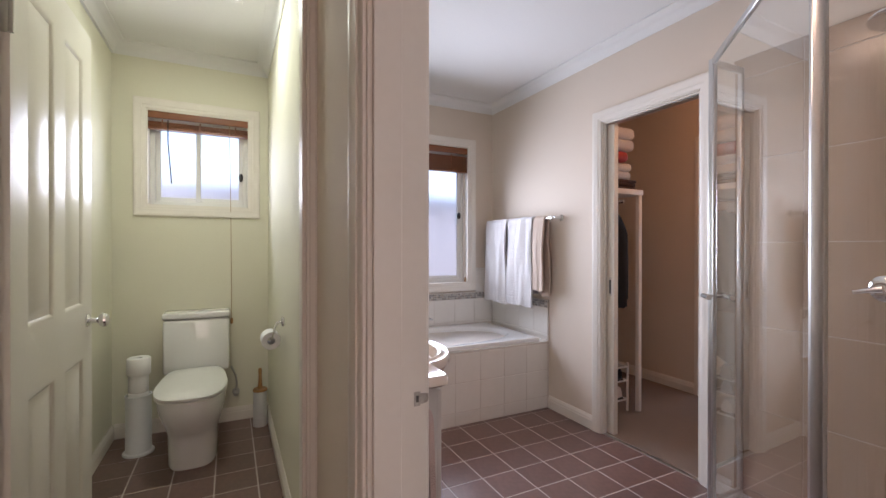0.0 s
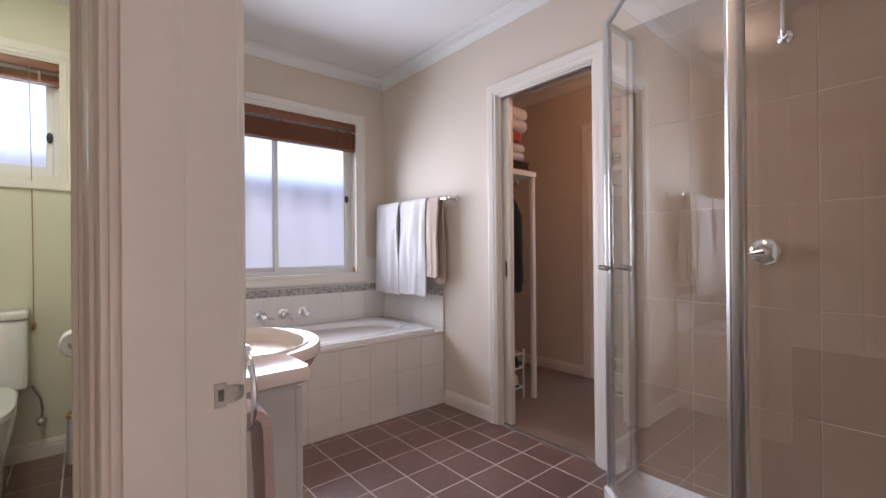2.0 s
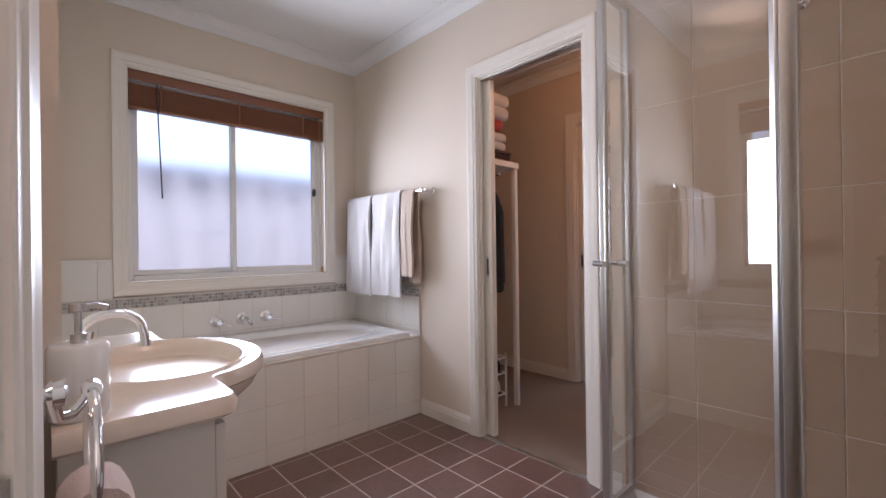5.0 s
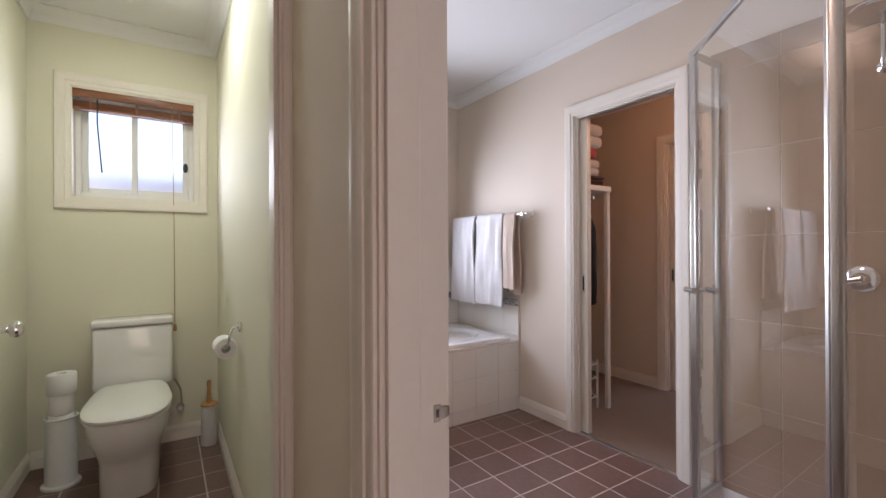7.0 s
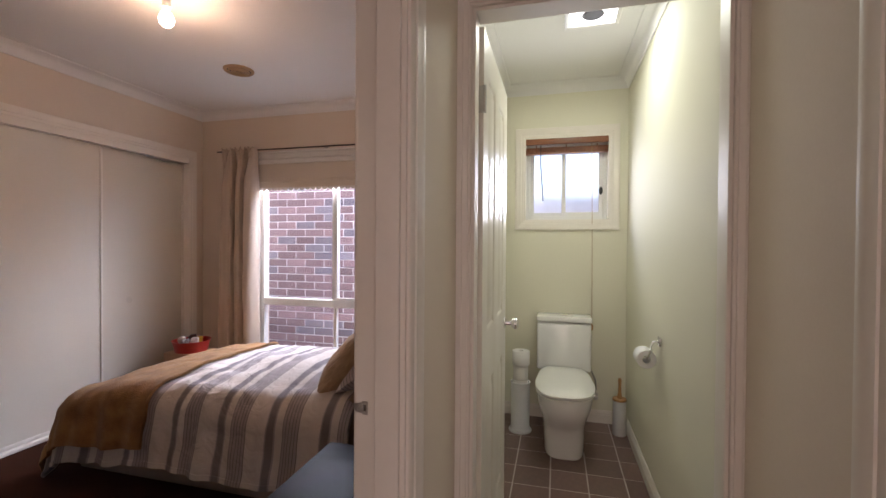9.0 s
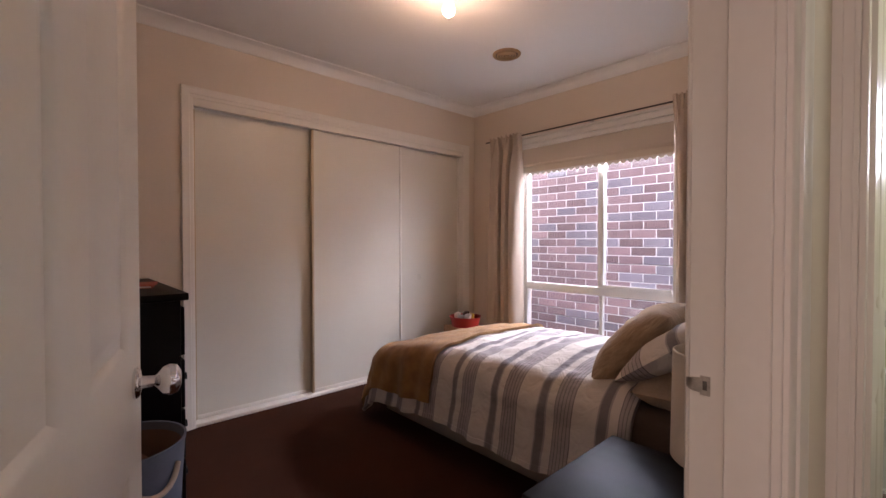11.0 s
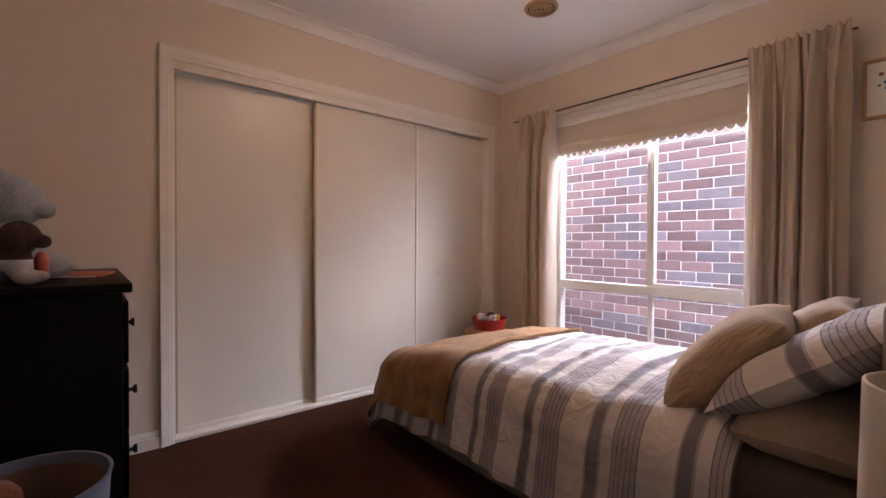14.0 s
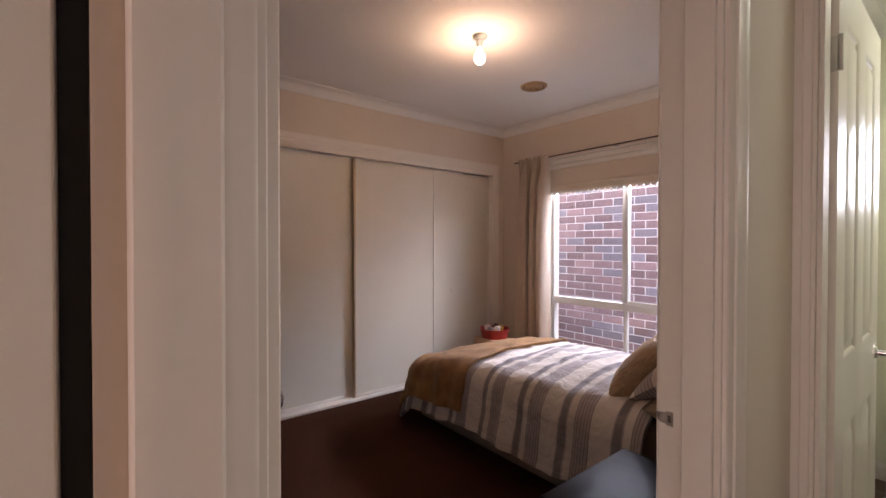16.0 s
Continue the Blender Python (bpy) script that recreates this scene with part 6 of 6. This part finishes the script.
garment("hanging_coat", "black jacket hanging further along the rail", 2.62, 1.46, 0.85, 0.34, COAT, 7.0)


def folded(name, label, x0, x1, y0, y1, z0, h, mat, seed, layers=2):
    g = thing(name, label, "folded linen", group="folded linen")
    for k in range(layers):
        b = bmesh.new()
        vs = box(b, x0, x1, y0, y1, z0 + h * k / layers, z0 + h * (k + 1) / layers - 0.002, 0.4 * h / layers, 4)
        for v in b.verts:
            q = v.co.copy()
            v.co += 0.010 * Vector((noise.noise(q * 9 + Vector((seed, k, 0))), noise.noise(q * 9 + Vector((0, seed, k))), 0.5 * noise.noise(q * 7 + Vector((k, 0, seed)))))
        part("fold", b, mat, g)
    return g


folded("folded_knit", "dark brown folded knitwear on the robe shelf", 2.56, 2.875, 2.28, 2.62, 1.637, 0.075, BROWNKNIT, 2, 3)
folded("folded_linen", "white folded linen on dark knitwear", 2.55, 2.845, 2.29, 2.60, 1.715, 0.12, TOWEL, 4, 2)
folded("folded_cloth", "bright red folded cloth in the linen stack", 2.55, 2.80, 2.28, 2.58, 1.837, 0.085, REDPLASTIC, 7, 1)
folded("folded_blanket", "pale rolled fluffy blanket on top of the linen stack", 2.55, 2.87, 2.28, 2.62, 1.925, 0.17, TOWEL, 9, 2)
rk = thing("shoe_rack", "small white wire shoe rack on the robe carpet", "shoe rack")
for z in (0.09, 0.23, 0.33):
    b = bmesh.new()
    for x in (2.56, 2.82):
        tube(b, [(x, 2.31, z), (x, 2.72, z)], 0.006, 8)
    for y in (2.31, 2.72):
        tube(b, [(2.56, y, z), (2.82, y, z)], 0.006, 8)
    for k in range(5):
        tube(b, [(2.60 + 0.045 * k, 2.31, z), (2.60 + 0.045 * k, 2.72, z)], 0.003, 6)
    part("tier", b, PLASTIC, rk)
for x in (2.56, 2.82):
    for y in (2.31, 2.72):
        b = bmesh.new()
        tube(b, [(x, y, 0), (x, y, 0.36)], 0.008, 8)
        part("upright", b, PLASTIC, rk)


def shoe(at, mat, label, turn=0.0):
    s = thing("shoe", label, "shoe", pose(*at, 0, 0, turn), group="shoes")
    b = bmesh.new()
    loops = []
    for k in range(12):
        u = k / 11
        wid = 0.036 + 0.012 * math.sin(math.pi * min(1, u * 1.2))
        top = 0.075 - 0.035 * u if u < 0.75 else 0.05 - 0.1 * (u - 0.75)
        loops.append([Vector((wid * math.cos(a), -0.13 + 0.26 * u, 0.022 + max(0, math.sin(a)) * top + min(0, math.sin(a)) * 0.008)) for a in (2 * math.pi * i / 14 for i in range(14))])
    rings(b, loops)
    part("upper", b, mat, s)
    b = bmesh.new()
    loops = [[Vector((x * (0.04 + 0.008 * math.sin(math.pi * k / 9)), -0.135 + 0.27 * k / 9, z)) for x, z in ((-1, 0), (1, 0), (1, 0.014), (-1, 0.014))] for k in range(10)]
    rings(b, loops)
    part("sole", b, BLACK, s, "black rubber sole")
    return s


shoe((2.63, 2.45, 0.094), PLUSHWHITE, "pale canvas shoe on the lower rack tier")
shoe((2.74, 2.45, 0.094), PLUSHWHITE, "pale canvas shoe on the lower rack tier")
shoe((2.63, 2.45, 0.234), COAT, "black shoe on the middle rack tier")
shoe((2.74, 2.45, 0.234), COAT, "black shoe on the middle rack tier")
shoe((2.64, 2.46, 0.334), COAT, "black shoe on top of the rack")
# bed in the room beyond
fb = thing("far_bed", "white quilted bed in the room beyond the robe", "bed")
part("base", B(4.6, 6.3, 2.4, 4.3, 0.12, 0.30, bevel=0.02), VALANCE, fb)
part("quilt", B(4.58, 6.32, 2.38, 4.32, 0.30, 0.60, bevel=0.06, seg=4), TOWEL, fb, "white quilt")
for x in (4.75, 6.15):
    part("leg", B(x, x + 0.06, 2.5, 2.56, 0, 0.12), ESPRESSO, fb)
cushion("pillow", "grey pillow propped on the far bed", pose(6.1, 3.3, 0.82, 0, -70, 0), 0.45, 0.65, 0.16, 31, BEIGE)

# ---------------------------------------------------------------- outside
gr = structure("ground", B(-400, 400, 3.64, 400, -0.45, -0.25), material("side_path_concrete", (0.30, 0.28, 0.26), (0.22, 0.21, 0.195), rough=0.9, big=2, fine=60, bump=0.4, depth=0.004), "grey concrete side path and ground outside", "ground")
# corrugated metal fence opposite toilet and bathroom
FENCE = material("painted_steel_fence", (0.50, 0.51, 0.54), (0.43, 0.44, 0.47), rough=0.5, big=2, fine=50, bump=0.08, depth=0.001)
fe = thing("metal_fence", "grey corrugated steel fence along the side path", "fence")
for k in range(6):
    xa = -1.1 + 0.8 * k
    bm = bmesh.new()
    top = []
    for i in range(33):
        u = i / 32
        s = (u * 3) % 1
        d = 0.0 if s < 0.4 else (0.05 * (s - 0.4) / 0.1 if s < 0.5 else (0.05 if s < 0.9 else 0.05 * (1 - s) / 0.1))
        top.append((xa + 0.8 * u, 4.42 + d))
    loop = top + [(x, y + 0.004) for x, y in reversed(top)]
    rings(bm, [[Vector((x, y, z)) for x, y in loop] for z in (-0.25, 1.74)])
    part("sheet", bm, FENCE, fe, smooth=False)
part("top_rail", B(-1.1, 3.7, 4.40, 4.47, 1.74, 1.785, bevel=0.005), FENCE, fe)
for k in range(3):
    part("post", B(-1.1 + 2.4 * k - 0.03, -1.1 + 2.4 * k + 0.03, 4.462, 4.52, -0.25, 1.74), FENCE, fe)

# neighbour's brick wall opposite the bedroom
BRICK = material("red_blue_face_brick", (0.158, 0.103, 0.112), (0.118, 0.083, 0.094), rough=0.85, big=9, fine=120, bump=0.6, depth=0.003, pieces=True, island=0.35)
BRICK2 = material("blue_purple_face_brick", (0.138, 0.128, 0.160), (0.108, 0.099, 0.126), rough=0.85, big=9, fine=120, bump=0.6, depth=0.003, pieces=True, island=0.3)
MORTAR = material("pale_mortar", (0.66, 0.67, 0.70), (0.58, 0.59, 0.62), rough=0.95, big=6, fine=150, bump=0.5, depth=0.003)
bw = thing("brick_house_wall", "neighbour's red and blue brick wall with pale mortar", "brick wall")
BYF = 4.43
part("mortar_bed", B(-6.2, -1.12, BYF + 0.004, BYF + 0.11, -0.25, 2.9), MORTAR, bw, smooth=False)
part("eaves", B(-6.3, -1.1, BYF - 0.12, BYF + 0.3, 2.9, 3.05), FENCE, bw, smooth=False)
rnd = random.Random(11)


def brick_mesh(name, w, mat):
    bm = bmesh.new()
    box(bm, 0, w, 0, 0.06, 0, 0.0785, 0.003, 1)
    return finish(bm, name, mat)


full = [brick_mesh("brick", 0.2325, BRICK), brick_mesh("brick", 0.2325, BRICK2)]
rest = bmesh.new()
count = 0
for c in range(-2, 36):
    z = c * 0.086 + 0.005
    for k in range(22):
        x = -6.2 + k * 0.24 + (0.12 if c % 2 else 0)
        if x + 0.23 > -1.12:
            continue
        if -3.95 < x < -1.4 and 0.25 < z < 2.25 and count < 300:
            ob = new("brick", full[1 if rnd.random() < 0.28 else 0])
            ob.parent = bw
            ob.location = (x, BYF + rnd.uniform(-0.0015, 0.0015), z)
            count += 1
        else:
            y = BYF + rnd.uniform(-0.0015, 0.0015)
            box(rest, x, x + 0.23, y, y + 0.06, z, z + 0.076)
tagged(part("brick_courses", rest, BRICK, bw, smooth=False), kind="stuff")

# ---------------------------------------------------------------- tiles
def tile_mesh(name, w, h, t, mat, bevel=0.0015):
    bm = bmesh.new()
    box(bm, 0, w, 0, h, 0, t, bevel, 1)
    return finish(bm, name, mat)


_meshes = {}


def tile(name, w, h, t, mat, m, parent):
    key = (name, round(w, 3), round(h, 3), t, mat.name)
    if key not in _meshes:
        _meshes[key] = tile_mesh(name, w, h, t, mat)
    ob = new(name, _meshes[key])
    ob.parent = parent
    ob.matrix_basis = m
    return ob


def lay(parent, name, a0, a1, b0, b1, oa, ob_, pa, pb, joint, t, mat, place, skip=None):
    """Tiles on a grid clipped to a rectangle; place(a, b) gives the pose of a tile's corner."""
    i0, i1 = math.floor((a0 - oa) / pa), math.ceil((a1 - oa) / pa)
    j0, j1 = math.floor((b0 - ob_) / pb), math.ceil((b1 - ob_) / pb)
    for i in range(i0, i1):
        for j in range(j0, j1):
            u0, u1 = max(a0, oa + i * pa + joint / 2), min(a1, oa + (i + 1) * pa - joint / 2)
            v0, v1 = max(b0, ob_ + j * pb + joint / 2), min(b1, ob_ + (j + 1) * pb - joint / 2)
            if u1 - u0 < 0.012 or v1 - v0 < 0.012 or (skip and skip(u0, u1, v0, v1)):
                continue
            tile(name, u1 - u0, v1 - v0, t, mat, place(u0, v0), parent)


# floors: dark tiles on pale grout
fw = structure("floor_toilet", B(-0.49, 0.425, 1.43, YW, -0.08, -0.0012), GROUT, "dark plum-brown square tiles with pale grout", "floor")
lay(fw, "floor_tile", -0.488, 0.423, 1.435, 3.418, 0.108, 2.44, 0.2, 0.2, 0.006, 0.006, TILE, lambda u, v: pose(u, v, -0.006))
fb2 = structure("floor_bathroom", B(0.47, 2.372, -0.2, YW, -0.08, -0.0012), GROUT, "dark plum-brown square tiles with pale grout", "floor")
lay(fb2, "floor_tile", 0.475, 2.368, -0.083, 2.637, 1.367, 2.594, 0.201, 0.201, 0.006, 0.006, TILE, lambda u, v: pose(u, v, -0.006))
# hob front and ledge
hob = [o for o in bath.children if o.name.startswith("hob")][0]
lay(hob, "tile", TUBX0 + 0.26, 2.346, 0.001, 0.492, 1.347, 0.089, 0.198, 0.2, 0.003, 0.01, WTILE, lambda u, z: pose(u, TUBY + 0.012, z, 90))
lay(hob, "ledge_tile", TUBX0, 2.346, TUBY + 0.002, 2.652, 1.347, TUBY, 0.198, 0.2, 0.003, 0.006, WTILE, lambda u, v: pose(u, v, 0.499))
lay(hob, "ledge_tile", 2.278, 2.346, 2.658, 3.40, 2.2, TUBY, 0.198, 0.2, 0.003, 0.006, WTILE, lambda u, v: pose(u, v, 0.499))
# splashback on the north and east walls
sp = structure("splashback_north", B(0.562, 2.348, 3.4065, 3.419, 0.505, 0.816), WGROUT, "white tiled splashback with a grey mosaic band", "tiles")
lay(sp, "tile", 0.562, 2.346, 0.536, 0.753, 1.352, 0.556, 0.199, 0.2, 0.003, 0.006, WTILE, lambda u, z: pose(u, 3.411, z, 90))
for a in ((0.562, 0.822), (2.166, 2.346)):
    part("tile_bed", B(a[0], a[1], 3.4065, 3.419, 0.816, 1.03), WGROUT, sp)
    lay(sp, "tile", a[0], a[1], 0.812, 1.028, 1.352, 0.812, 0.199, 0.2, 0.003, 0.006, WTILE, lambda u, z: pose(u, 3.411, z, 90))
se = structure("splashback_east", B(2.3375, 2.349, 2.629, 3.408, 0.505, 0.816), WGROUT, "white tiled splashback beside the bath", "tiles")
lay(se, "tile", 2.632, 3.406, 0.536, 0.753, 2.60, 0.556, 0.199, 0.2, 0.003, 0.006, WTILE, lambda u, z: pose(2.342, u, z, 90, 0, 90) @ pose(0, 0, -0.006))
MOS = [material("mosaic_" + n, c, rough=0.2, big=12, fine=60, bump=0.05, depth=0.0004) for n, c in (("grey", (0.36, 0.35, 0.34)), ("pale", (0.52, 0.50, 0.47)), ("dark", (0.29, 0.28, 0.27)), ("sand", (0.45, 0.40, 0.35)))]
rnd = random.Random(2)
grids = [bmesh.new() for _ in MOS]
for r in range(3):
    z = 0.7565 + r * 0.0178
    n = int((2.346 - 0.562) / 0.0178)
    for i in range(n):
        x = 0.562 + i * 0.0178
        box(grids[rnd.choice((0, 0, 1, 1, 2, 3))], x + 0.0012, x + 0.0166, 3.404, 3.4105, z, z + 0.0155)
    for i in range(int((3.402 - 2.632) / 0.0178)):
        y = 2.632 + i * 0.0178
        box(grids[rnd.choice((0, 0, 1, 1, 2, 3))], 2.335, 2.3412, y + 0.0012, y + 0.0166, z, z + 0.0155)
for bm, mt in zip(grids, MOS):
    tagged(part("mosaic", bm, mt, sp, smooth=False), kind="stuff")
# shower wall tiles on the east and south walls
ss = structure("shower_tiles_east", B(2.3395, 2.349, -0.083, 1.285, 0.0, 2.10), SGROUT, "large beige tiles on the shower wall", "tiles")
lay(ss, "tile", 0.056, 1.283, 0.06, 2.098, 0.60, 0.094, 0.405, 0.381, 0.003, 0.006, STILE, lambda u, z: pose(2.344, u, z, 90, 0, 90) @ pose(0, 0, -0.006))
s2 = structure("shower_tiles_south", B(1.45, 2.338, -0.083, 0.0600, 0.0, 2.10), SGROUT, "large beige tiles on the shower end wall", "tiles")
lay(s2, "tile", 1.452, 2.336, 0.06, 2.098, 1.53, 0.094, 0.405, 0.381, 0.003, 0.006, STILE, lambda u, z: pose(u, 0.0615, z, 90))
# metal threshold strips between carpet and tiles
structure("trim", B(2.352, 2.378, 1.463, 2.106, -0.001, 0.007, bevel=0.002), ALU, "metal threshold strip between tiles and carpet", "threshold")
structure("trim", B(-0.329, 0.382, 1.424, 1.448, -0.001, 0.007, bevel=0.002), ALU, "metal threshold strip at the toilet doorway", "threshold")
structure("trim", B(0.462, 0.487, 0.06, 0.844, -0.001, 0.007, bevel=0.002), ALU, "metal threshold strip at the bathroom doorway", "threshold")
